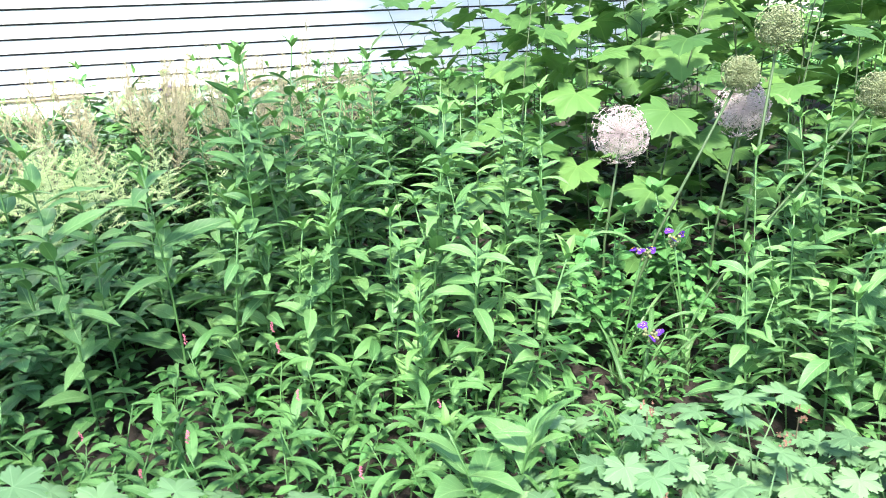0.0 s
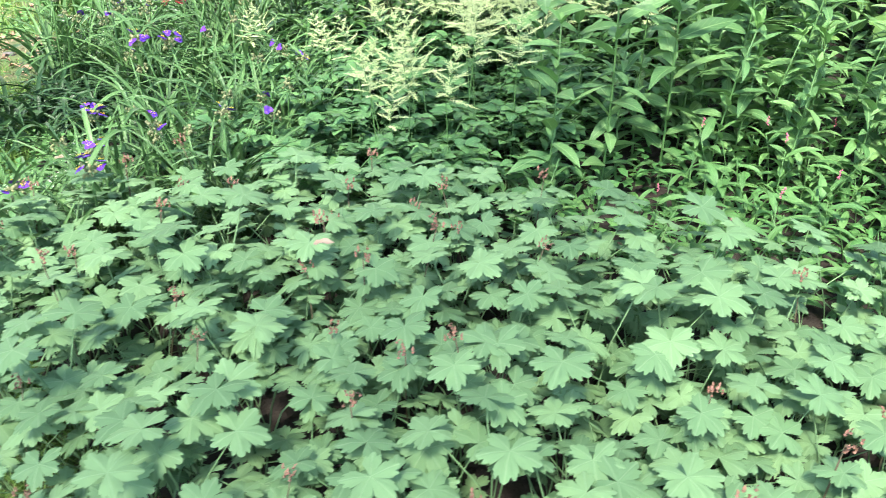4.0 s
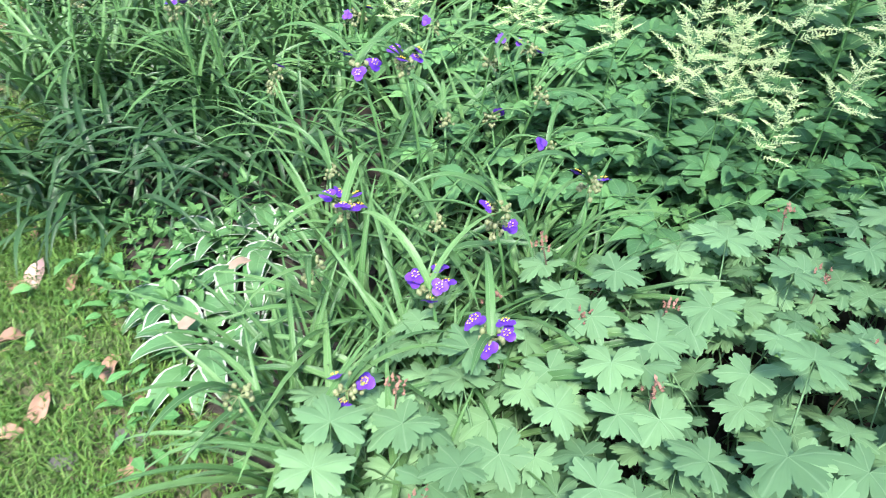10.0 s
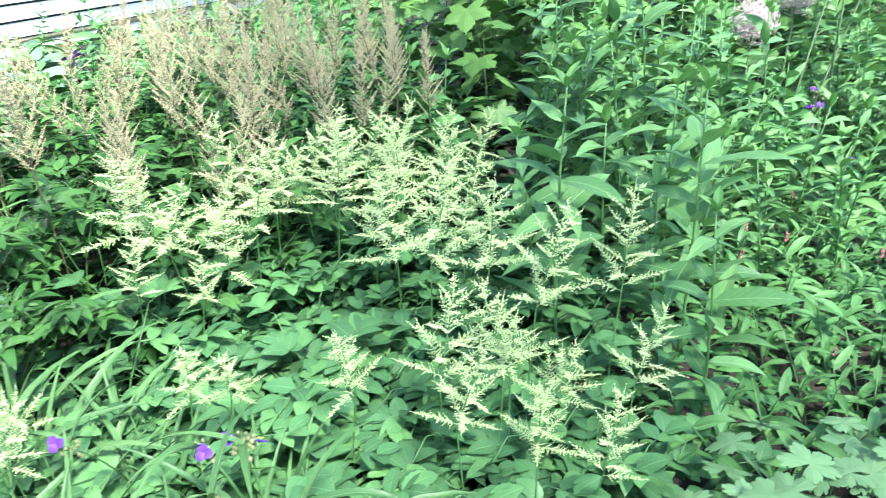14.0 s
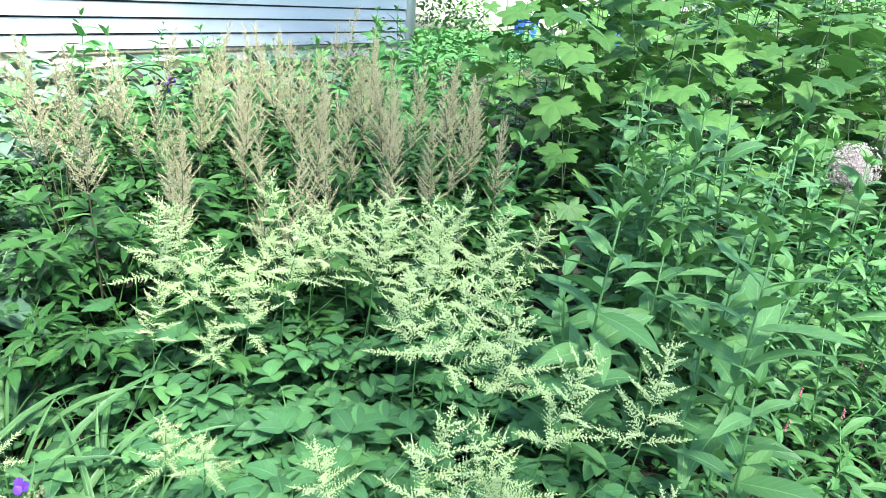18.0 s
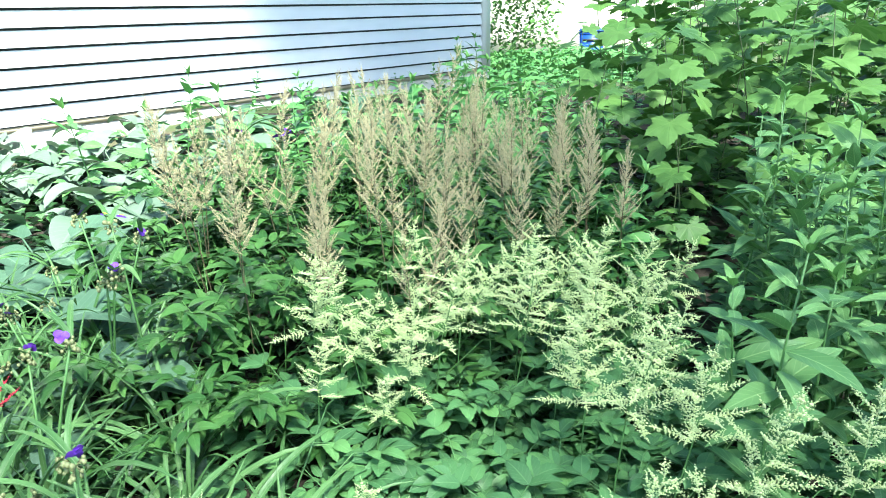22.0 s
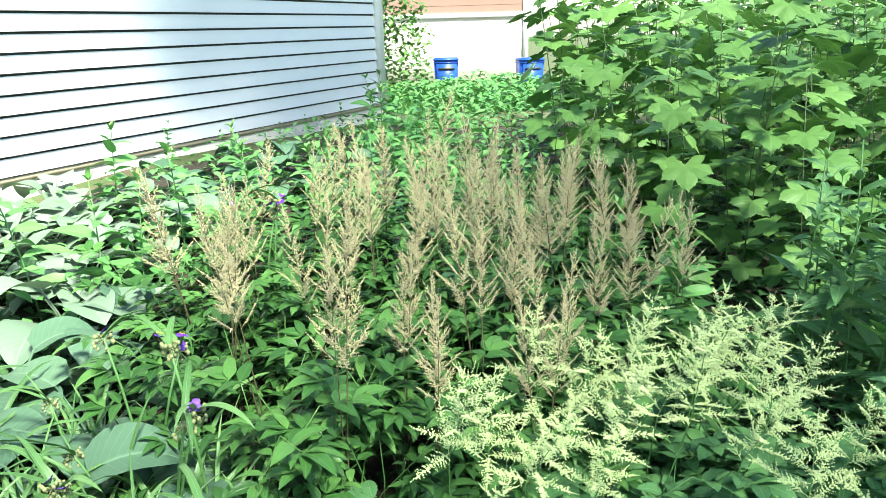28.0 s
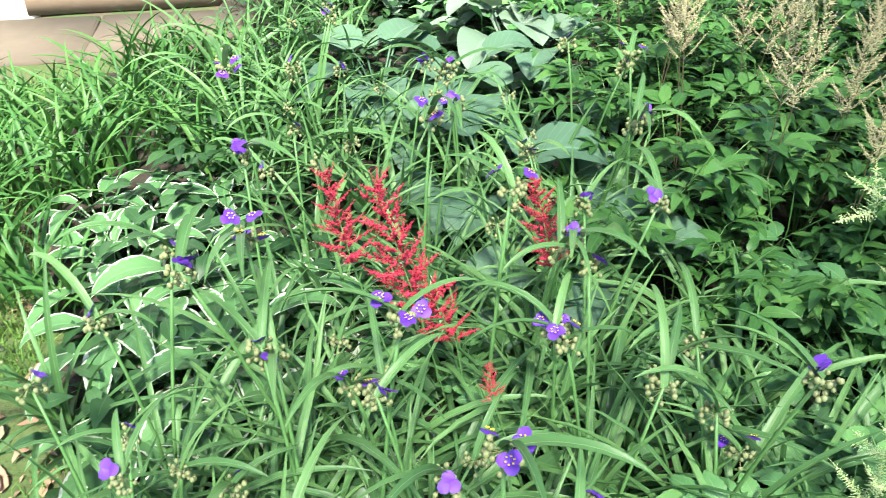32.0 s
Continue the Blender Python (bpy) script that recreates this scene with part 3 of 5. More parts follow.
# ---- bigroot geranium ----
def geranium_leaf_meshes():
    out, rng = [], random.Random(6)
    for h, lean, r, lobes in ((0.35, 10, 0.054, 5), (0.33, 28, 0.051, 5), (0.3, 42, 0.049, 7), (0.25, 58, 0.046, 5), (0.35, 18, 0.058, 5), (0.2, 68, 0.044, 5)):
        s = Shape()
        top = Vector((h * math.sin(radians(lean)), 0, h * math.cos(radians(lean))))
        mid = Vector((top.x * 0.4, 0.004, top.z * 0.62))
        v, f = tube([(0, 0, 0), mid, top], 0.0022, 0.0016, 3)
        s.add(v, f, [(0.3, 0.9)] * len(v))
        lv, lf, lu = cut_leaf(r, lobes, 49 if lobes == 7 else 66, 0.14, 0.2 + 0.002 * lean, rng)
        s.add(lv, lf, lu, aim(top, rnd(-20, 20), rnd(-14, 4) - lean * 0.25, rnd(-12, 12)))
        out.append(s.mesh("leaf", M_GERANIUM))
    return out


GER_LEAVES = geranium_leaf_meshes()


def make_geranium():
    p = thing("geranium", "bigroot geranium with soft lobed light green leaves", "plant", "geraniums in the bed")
    n = random.choice((8, 9, 9))
    for i in range(n):
        k = (0, 4, 1, 1, 2, 2, 3, 3, 5, 5)[i]
        part("leaf", GER_LEAVES[k], M_GERANIUM, p, m=aim((rnd(-0.02, 0.02), rnd(-0.02, 0.02), 0), i * 137.5 + rnd(-20, 20), 0, 0, rnd(0.8, 1.08)))
    return p


def make_geranium_flowering():
    p = make_geranium()
    st = part("flower_stalk", Shape().add(*tube([(0, 0, 0), (0.03, 0.0, 0.2), (0.05, 0.01, 0.345)], 0.002, 0.0014, 4)), M_STEM_BROWN, p, "thin reddish stalk")
    s = Shape()
    for _ in range(9):
        c = Vector((0.05 + rnd(-0.016, 0.016), 0.01 + rnd(-0.016, 0.016), 0.35 + rnd(-0.012, 0.014)))
        v, f, u = blade(0.0125, 0.0065, ovate, 2, 60, 40, 0.3)
        s.add(v, f, u, aim(c, rnd(0, 360), rnd(0, 60)))
        s.add(*bead(c, 0.0036))
    part("spent_flower", s, M_SPENT, st, "faded pinkish brown flower head")
    return p


def geranium_size(x, y):
    return 0.8 + 0.22 * max(0.0, 1 - abs(y - 1.3) / 0.8) * (1.0 if x < 2.1 else 0.0) + (0.18 if x > 2.1 else 0.0)


plant_out([make_geranium, make_geranium_flowering, make_geranium, make_geranium, make_geranium, make_geranium_flowering],
          scatter(GERANIUM_BED, 0.1, 3) + scatter(GERANIUM_BED_EAST, 0.112, 4), (0.85, 1.1), 7, 0.0, geranium_size)


def build_geranium_under():
    """The lower, older leaves that close the bed beneath the upper ones."""
    rng, s = random.Random(15), Shape()
    kinds = [cut_leaf(1.0, 5, 66, 0.14, 0.25, rng), cut_leaf(1.0, 5, 62, 0.14, 0.3, rng)]
    for poly, gap, seed in ((GERANIUM_BED, 0.053, 5), (GERANIUM_BED_EAST, 0.06, 6)):
        for x, y in scatter(poly, gap, seed, 6000):
            z = ground_z(x, y) + rng.uniform(0.1, 0.29) * geranium_size(x, y)
            s.add(*rng.choice(kinds), aim((x, y, z), rng.uniform(0, 360), rng.uniform(-25, 15), rng.uniform(-15, 15), rng.uniform(0.04, 0.055)))
    tagged(new("geranium_underleaves", s.mesh("geranium_underleaves", M_GERANIUM)), "lower shaded leaves of the geranium carpet", "foliage", kind="stuff")


build_geranium_under()


# ---- tall leafy perennials (phlox and its like) ----
def tall_leaf_meshes(mat, length, width, count=6):
    out = []
    for i in range(count):
        s = Shape()
        s.add(*blade(length * rnd(0.9, 1.1), width * rnd(0.9, 1.1), lance, 7, rnd(12, 48), rnd(20, 62), 0.24, 5, 0.1, 1.3, rnd(-0.7, 0.7)))
        out.append(s.mesh("leaf", mat))
    return out


PHLOX_LEAVES = tall_leaf_meshes(M_TALL, 0.138, 0.041, 9)
PHLOX_BROAD = tall_leaf_meshes(M_TALL, 0.155, 0.048, 9)
PHLOX_TIPS = tall_leaf_meshes(M_TALL_NEW, 0.078, 0.024, 4)
WALL_LEAVES = tall_leaf_meshes(M_WALLPLANT, 0.15, 0.055)
WEED_LEAVES = tall_leaf_meshes(M_WEED, 0.078, 0.0185)


def stalk(height, bend=0.04):
    a = rnd(0, 6.283)
    return [Vector((bend * math.cos(a) * t * t, bend * math.sin(a) * t * t, height * t)) for t in (0, 0.25, 0.5, 0.75, 1.0)]


def along(pts, t):
    t = max(0.0, min(0.9999, t)) * (len(pts) - 1)
    i = int(t)
    return pts[i].lerp(pts[i + 1], t - i)


def make_leafy(name, label, group, leaves, tips, height, pairs, mat=M_TALL, first=0.12, grow=1.0):
    def make():
        p = thing(name, label, "plant", group)
        h = height * rnd(0.9, 1.1)
        pts = stalk(h, rnd(0.02, 0.09))
        part("stem", Shape().add(*tube(pts, 0.0042, 0.002, 5)), M_STEM, p, "slender green stem")
        az = rnd(0, 360)
        for i in range(pairs):
            t = first + (0.96 - first) * (i / pairs) ** 0.9
            az += 90 + rnd(-32, 32)
            size = grow * (1.0 - 0.45 * max(0.0, t - 0.6) / 0.4) * rnd(0.85, 1.15) * (0.7 + 0.3 * min(1, t / 0.4))
            for side in (0, 180):
                part("leaf", random.choice(leaves), mat, p, m=aim(along(pts, t), az + side + rnd(-22, 22), rnd(-20, 20), rnd(-25, 25), size * rnd(0.6, 1.25)))
        for k in range(5):
            part("young_leaf", random.choice(tips), M_TALL_NEW, p, "fresh pale green tip leaf", aim(pts[-1], az + 72 * k + 45, rnd(20, 55), 0, rnd(0.5, 1.0)))
        return p

    return make


PHLOX = "tall leafy perennial with paired pointed green leaves"
tall_short = [make_leafy("phlox", PHLOX, "tall perennials", PHLOX_LEAVES, PHLOX_TIPS, 0.52, 11, first=0.2) for _ in range(3)]
tall_high = [joined(make_leafy("phlox", PHLOX, "tall perennials", PHLOX_LEAVES, PHLOX_TIPS, 0.86, 18, first=0.16)) for _ in range(5)]
tall_broad = [make_leafy("phlox", "tall perennial with broad glossy drooping leaves", "tall perennials", PHLOX_BROAD, PHLOX_TIPS, 0.72, 14) for _ in range(3)]
FRONT_ROW = [(1.22, 2.2), (1.7, 2.2), (1.5, 2.3), (1.62, 2.36), (1.82, 2.38), (2.85, 2.3), (3.05, 2.25), (3.3, 2.25)]
TALL_WEST = [(0.98, 1.9), (1.15, 2.6), (1.0, 2.45), (0.92, 2.2), (1.25, 2.25), (1.45, 2.9), (1.7, 2.95), (1.85, 2.6), (1.6, 2.55)]
TALL_EAST = [(1.25, 2.45), (1.6, 3.05), (2.2, 3.1), (2.55, 2.95), (3.2, 2.95), (4.3, 2.9), (4.3, 2.2), (3.0, 2.3), (2.75, 2.75), (2.35, 2.6), (2.25, 2.42), (1.9, 2.42)]
plant_out(tall_short, FRONT_ROW + scatter([(1.2, 2.3), (1.3, 2.5), (2.2, 2.5), (2.3, 2.32)], 0.15, 7, 600), (0.85, 1.1), 7)
plant_out([joined(m) for m in tall_short], scatter([(2.85, 2.25), (2.9, 2.6), (3.9, 2.6), (3.9, 2.1)], 0.15, 8, 900), (0.9, 1.2), 7)
plant_out(tall_broad, scatter(TALL_WEST, 0.15, 9, 2500), (0.9, 1.1), 6)
ALLIUM_GAP = [(2.3, 2.35), (2.45, 2.95), (3.12, 2.95), (3.05, 2.6), (2.72, 2.35)]
plant_out(tall_high, [q for q in scatter(TALL_EAST, 0.125, 10, 3500) if not inside(ALLIUM_GAP, *q)], (0.75, 1.08), 6, 0.0, lambda x, y: (0.78 + 0.3 * min(1.0, max(0.0, (y - 2.3) / 0.7))) * (1.14 if x < 2.35 else 1.0) * (0.72 if y > 2.85 and x < 2.6 else 1.0))
ROUND_LEAVES = []
for _ in range(5):
    ROUND_LEAVES.append(Shape().add(*blade(rnd(0.06, 0.08), rnd(0.045, 0.055), ovate, 5, rnd(5, 35), rnd(15, 50), 0.2, 5, 0.06)).mesh("leaf", M_WALLPLANT))
gap_kinds = [joined(make_leafy("columbine", "leafy perennial with rounded fresh green leaves", "round-leaved perennials", ROUND_LEAVES, ROUND_LEAVES, 0.5, 15, M_WALLPLANT)) for _ in range(3)]
plant_out(gap_kinds, [q for q in scatter(ALLIUM_GAP, 0.115, 11, 1500) if q[1] > 2.6], (0.75, 1.0), 8, 0.0, lambda x, y: 0.8 + 0.25 * min(1.0, max(0.0, (y - 2.35) / 0.6)))
LOOSE_LEAVES = tall_leaf_meshes(M_TALL_NEW, 0.112, 0.03)
bright = make_leafy("loosestrife", "upright perennial with narrow bright yellow-green leaves", "bright perennials", LOOSE_LEAVES, PHLOX_TIPS, 0.62, 11, M_TALL_NEW, 0.25)
plant_out([bright], [(2.0, 2.13), (2.03, 2.16), (2.2, 2.4)], (0.8, 0.95), 3)


# ---- astilbes ----
def toothed(u):
    return math.sin(math.pi * u**0.74) ** 0.75 * (1.07 if int(u * 13.0 + 0.5) % 2 else 0.95) if 0 < u < 0.99 else 0.03


def leaflet(length, width, teeth=False):
    if teeth:
        return blade(length, width, toothed, 13, rnd(5, 25), rnd(25, 55), 0.2, 3, 0.05, 1.2)
    return blade(length, width, ovate, 5, 22, 46, 0.26, 3, 0.06, 1.2)


def compound_leaf(mat, leaf_len, stalk_len, lift, slim):
    """A twice-divided leaf: stalk with three sprays of pointed leaflets."""
    s = Shape()
    end = Vector((stalk_len * math.cos(radians(lift)), 0, stalk_len * math.sin(radians(lift))))
    mid = Vector((end.x * 0.4, 0, end.z * 0.55))
    s.add(*tube([(0, 0, 0), mid, end], 0.0022, 0.0013, 4))
    sprays = [(end, 0, 1.0), (along([mid, end], 0.55), 58, 0.8), (along([mid, end], 0.5), -58, 0.8)]
    for base, az, k in sprays:
        out = Matrix.Rotation(radians(az), 4, "Z") @ Vector((leaf_len * 0.75 * k, 0, -leaf_len * 0.05))
        s.add(*tube([base, base + out], 0.0012, 0.0008, 3))
        for q, turn, size in ((1.0, 0, 1.05), (1.0, 42, 0.9), (1.0, -42, 0.9), (0.5, 62, 0.85), (0.5, -62, 0.85)):
            v, f, u = leaflet(leaf_len * size * k * rnd(0.85, 1.15), leaf_len * slim * size * k * rnd(0.9, 1.1), slim > 0.45)
            s.add(v, f, u, aim(base + out * q, az + turn + rnd(-14, 14), rnd(-12, 16), rnd(-20, 20)))
    return s.mesh("leaf", mat)


def plume_mesh(mat, length, reach, laterals, lift, gap, spike, size, droop, seed, fan=55.0, twig=0.0008):
    """A feathery flower head: side sprays off a main axis, each set on both sides with short tapering spikelets of tiny florets."""
    rng = random.Random(seed)
    s = Shape()

    def spikelet(c, w, long):
        q = 0.0
        while q < long:
            r = size * (1.1 - 0.6 * q / long) * rng.uniform(0.8, 1.15)
            at = c + w * q + Vector((rng.uniform(-1, 1), rng.uniform(-1, 1), rng.uniform(-1, 1))) * size * 0.45
            s.add(*crumb(at, r, rng.uniform(0, 6.283)))
            q += size * 1.15

    for i in range(laterals):
        t = i / laterals
        az = radians(i * 137.5 + rng.uniform(-25, 25))
        n = reach * (1 - t) ** 0.75 * rng.uniform(0.65, 1.12) + 0.016
        base = Vector((0, 0, length * t))
        el = radians(lift + 22 * t + rng.uniform(-12, 12))
        d = Vector((math.cos(az) * math.cos(el), math.sin(az) * math.cos(el), math.sin(el)))
        side = d.cross(Vector((0, 0, 1))).normalized()
        up = side.cross(d)
        sag = Vector((0, 0, droop * n))
        s.add(*tube([base, base + d * n * 0.5 - sag * 0.25, base + d * n - sag], twig, twig * 0.5, 3))
        k = max(3, int(n * 0.85 / gap))
        for q in range(k):
            u = 0.15 + 0.8 * (q + rng.uniform(-0.2, 0.2)) / k
            c = base + d * n * u - sag * u * u
            for sign in (-1, 1):
                a = radians(fan + rng.uniform(-12, 12))
                w = (d * math.cos(a) + side * math.sin(a) * sign + up * rng.uniform(-0.35, 0.4)).normalized()
                spikelet(c, w, spike * (1.15 - 0.75 * u) * rng.uniform(0.7, 1.2) * (0.5 + 0.5 * n / reach))
        end = base + d * n * 0.9 - sag * 0.81
        spikelet(end, (d - Vector((0, 0, droop * 0.8))).normalized(), n * 0.18 + 0.006)
    spikelet(Vector((0, 0, length * 0.72)), Vector((0, 0, 1)), length * 0.38)
    return s.mesh("plume", mat)


WHITE_LEAVES = [compound_leaf(M_ASTILBE, 0.06 * k, 0.26 * k, lf, 0.58) for k, lf in ((1.0, 44), (1.1, 54), (0.95, 34), (1.0, 62), (0.9, 24))]
DARK_LEAVES = [compound_leaf(M_ASTILBE_DARK, 0.076 * k, 0.34 * k, lf, 0.38) for k, lf in ((1.0, 55), (1.1, 63), (0.95, 42), (1.0, 72), (0.95, 32))]
WHITE_PLUMES = [plume_mesh(M_WHITE_PLUME, 0.24, 0.12, 18, 24, 0.0085, 0.025, 0.003, 0.12, k, 60) for k in (1, 2, 3, 4, 5)]
TAN_PLUMES = [plume_mesh(M_TAN_PLUME, 0.25, 0.062, 20, 46, 0.0075, 0.018, 0.002, -0.1, k, 40, 0.0005) for k in (11, 12, 13, 14, 15)]
RED_PLUMES = [plume_mesh(M_RED_PLUME, 0.17, 0.05, 30, 30, 0.0065, 0.014, 0.0021, 0.02, k, 48, 0.0006) for k in (21, 22, 23)]


def make_astilbe(label, group, leaves, leaf_mat, count, plumes, plume_mat, plume_label, stem_h, heads=1, spread=14):
    def make():
        p = thing("astilbe", label, "plant", group)
        for i in range(count):
            part("leaf", leaves[i % len(leaves)], leaf_mat, p, m=aim((0, 0, 0), i * 137.5 + rnd(-25, 25), 0, rnd(-8, 8), rnd(0.85, 1.15)))
        for i in range(heads):
            a, l = rnd(0, 360), rnd(2, spread)
            h = stem_h * rnd(0.88, 1.12)
            top = Vector((h * math.sin(radians(l)), 0, h * math.cos(radians(l))))
            turn = Matrix.Rotation(radians(a), 4, "Z")
            st = part("flower_stem", Shape().add(*tube([(0, 0, 0), top * 0.55 + Vector((-0.012, 0, 0)), top, top + Vector((math.sin(radians(l * 1.4)), 0, math.cos(radians(l * 1.4)))) * 0.17], 0.0022, 0.001, 4)), M_STEM_BROWN if plume_mat is M_TAN_PLUME else M_STEM, p, m=turn)
            part("plume", random.choice(plumes), plume_mat, st, plume_label, Matrix.Translation(top) @ Matrix.Rotation(radians(l * 1.4), 4, "Y") @ Matrix.Rotation(rnd(0, 6), 4, "Z") @ Matrix.Scale(rnd(0.85, 1.2), 4))
        return p

    return make


white_leafy = [make_astilbe("astilbe clump of toothed green leaves", "white astilbes", WHITE_LEAVES, M_ASTILBE, 13, WHITE_PLUMES, M_WHITE_PLUME, "", 0.4, 0) for _ in range(2)]
tan_flowering = [make_astilbe("astilbe with faded upright tan plumes over glossy leaves", "faded astilbes", DARK_LEAVES, M_ASTILBE_DARK, 4, TAN_PLUMES, M_TAN_PLUME, "dry tan plume", 0.42, h, 9) for h in (2, 3, 2, 2)]
tan_leafy = [make_astilbe("astilbe clump of glossy dark green leaves", "faded astilbes", DARK_LEAVES, M_ASTILBE_DARK, 11, TAN_PLUMES, M_TAN_PLUME, "", 0.5, 0) for _ in range(3)]

WHITE_AREA = [(0.0, 2.15), (0.05, 2.75), (0.3, 2.95), (1.0, 3.05), (1.3, 2.9), (0.95, 2.4), (0.9, 1.95), (0.8, 1.8), (0.45, 1.8), (0.2, 1.95)]
TAN_AREA = [(-0.12, 3.2), (-0.1, 3.9), (0.2, 4.5), (0.75, 4.75), (1.35, 4.65), (1.75, 4.2), (1.65, 3.6), (1.3, 3.15), (0.6, 3.05), (0.1, 2.85)]
TAN_FLOWERS = [(0.08, 3.3), (0.05, 3.95), (0.35, 4.5), (1.68, 4.3), (1.68, 3.7), (1.35, 3.25), (0.8, 3.1), (0.42, 3.0)]
plant_out([joined(k, 3) for k in white_leafy], scatter(WHITE_AREA, 0.14, 21, 2500), (0.85, 1.1), 8)
plant_out(tan_flowering, scatter(TAN_FLOWERS, 0.18, 22, 2500), (0.9, 1.12), 4)
plant_out([joined(k, 3) for k in tan_leafy], scatter(TAN_AREA, 0.18, 23, 2500), (0.85, 1.08), 8)


def white_astilbe(x, y, high, size):
    """A white astilbe whose plume has its middle at the given height over the soil."""
    bx, by = x + rnd(-0.04, 0.06), y + rnd(0.0, 0.08)
    g = ground_z(bx, by)
    p = thing("astilbe", "astilbe with a feathery greenish white plume over toothed leaves", "plant", "white astilbes", Matrix.Translation((bx, by, g)))
    for i in range(4):
        part("leaf", WHITE_LEAVES[i], M_ASTILBE, p, m=aim((0, 0, 0), i * 137.5 + rnd(-25, 25), 0, rnd(-8, 8), rnd(0.8, 1.05)))
    mid = Vector((x - bx, y - by, ground_z(x, y) + high - g))
    d = Vector((rnd(-0.35, 0.3), rnd(-0.5, 0.0), 1.0)).normalized()
    foot, end = mid - d * 0.09 * size, mid + d * 0.11 * size
    st = part("flower_stem", Shape().add(*tube([(0, 0, 0), foot * 0.55 + Vector((0, 0.02, 0)), foot, end], 0.0022, 0.0009, 4)), M_STEM, p)
    turn = Vector((0, 0, 1)).rotation_difference(d).to_matrix().to_4x4()
    part("plume", random.choice(WHITE_PLUMES), M_WHITE_PLUME, st, "feathery greenish white plume", Matrix.Translation(foot) @ turn @ Matrix.Rotation(rnd(0, 6), 4, "Z") @ Matrix.Scale(size, 4))


WHITE_TALL = [(0.26, 3.0, 0.43), (0.32, 2.83, 0.44), (0.57, 3.09, 0.42), (0.62, 2.88, 0.43), (0.71, 2.77, 0.48), (0.82, 2.67, 0.48), (1.11, 2.86, 0.42), (1.28, 2.9, 0.4), (0.68, 2.35, 0.5), (0.73, 2.25, 0.5),
              (0.76, 2.13, 0.48), (0.9, 2.06, 0.5), (0.51, 2.13, 0.42), (0.59, 2.09, 0.44), (0.3, 2.95, 0.44), (0.51, 2.8, 0.46), (0.74, 2.97, 0.42), (0.84, 2.82, 0.48), (0.95, 2.68, 0.42), (0.67, 2.51, 0.44), (1.02, 2.95, 0.42), (0.92, 2.84, 0.42), (0.9, 2.52, 0.42), (0.74, 2.64, 0.42), (0.66, 3.02, 0.38), (0.46, 2.92, 0.38), (0.84, 3.02, 0.4), (0.78, 2.87, 0.41), (0.4, 2.76, 0.4)]
WHITE_LOW = [(0.35, 2.18, 0.42), (0.47, 2.03, 0.4), (0.5, 1.9, 0.42), (0.59, 1.84, 0.38), (0.74, 1.89, 0.44), (0.16, 2.4, 0.36), (0.21, 2.35, 0.36), (0.58, 2.04, 0.44), (0.6, 1.95, 0.42), (-0.09, 2.49, 0.36), (-0.12, 2.45, 0.34), (0.22, 2.84, 0.36), (0.3, 2.66, 0.38)]
for x, y, high in WHITE_TALL:
    white_astilbe(x, y, high, rnd(0.75, 1.02))
for x, y, high in WHITE_LOW:
    white_astilbe(x, y, high, rnd(0.5, 0.7))


def red_astilbe(tip, length, lean):
    """One red astilbe whose plume ends at tip; it leans toward -x by lean degrees."""
    x, y = tip[0] + tip[2] * 0.18, tip[1] + 0.01
    g = ground_z(x, y)
    p = thing("astilbe", "small astilbe with a crimson red plume", "plant", "red astilbes", Matrix.Translation((x, y, g)))
    for i in range(5):
        part("leaf", WHITE_LEAVES[i], M_ASTILBE_DARK, p, m=aim((0, 0, 0), i * 137.5 + rnd(-25, 25), 0, rnd(-8, 8), rnd(0.6, 0.8)))
    end = Vector(tip) - Vector((x, y, g))
    d = Vector((-math.sin(radians(lean)), 0.04, math.cos(radians(lean)))).normalized()
    foot = end - d * length
    st = part("flower_stem", Shape().add(*tube([(0, 0, 0), foot * 0.5, foot, end - d * length * 0.1], 0.0022, 0.0008, 4)), M_STEM, p)
    k = length / 0.18
    turn = Vector((0, 0, 1)).rotation_difference(d).to_matrix().to_4x4()
    part("plume", random.choice(RED_PLUMES), M_RED_PLUME, st, "bright crimson plume", Matrix.Translation(foot) @ turn @ Matrix.Rotation(rnd(0, 6), 4, "Z") @ Matrix.Scale(k, 4))


for tip, length, lean in (((-0.75, 2.9, 0.76), 0.27, 14), ((-0.82, 2.88, 0.79), 0.17, 10), ((-0.69, 2.88, 0.6), 0.17, 22), ((-0.46, 3.02, 0.67), 0.2, 14), ((-0.61, 2.7, 0.54), 0.07, 6)):
    red_astilbe(tip, length, lean)



# ---- spiderworts ----
EDGED = [(-0.5, 1.9), (-0.42, 1.74), (-0.42, 1.96), (-0.53, 2.0), (-0.5, 1.68), (-0.58, 1.8), (-1.3, 3.74), (-1.16, 3.8), (-1.26, 3.6), (-1.15, 3.45), (-1.24, 3.3), (-1.05, 3.25), (-1.14, 3.1), (-1.2, 2.95)]
CREAM_HOSTAS = [(-1.31, 3.5), (-1.15, 3.4), (-1.08, 3.62), (-1.04, 3.15), (-1.28, 3.25), (-0.92, 3.3), (-1.42, 3.72), (-0.62, 3.4)]


def clear_of(places, others, gap):
    return [q for q in places if all((q[0] - a) ** 2 + (q[1] - b) ** 2 > gap * gap for a, b in others)]


def strap_meshes(mat, specs):
    out = []
    for length, width, start, bend in specs:
        s = Shape()
        s.add(*blade(length, width, strap, 9, start, bend, 0.5, 3, 0.0, 1.5, rnd(-0.6, 0.6)))
        out.append(s.mesh("blade", mat))
    return out


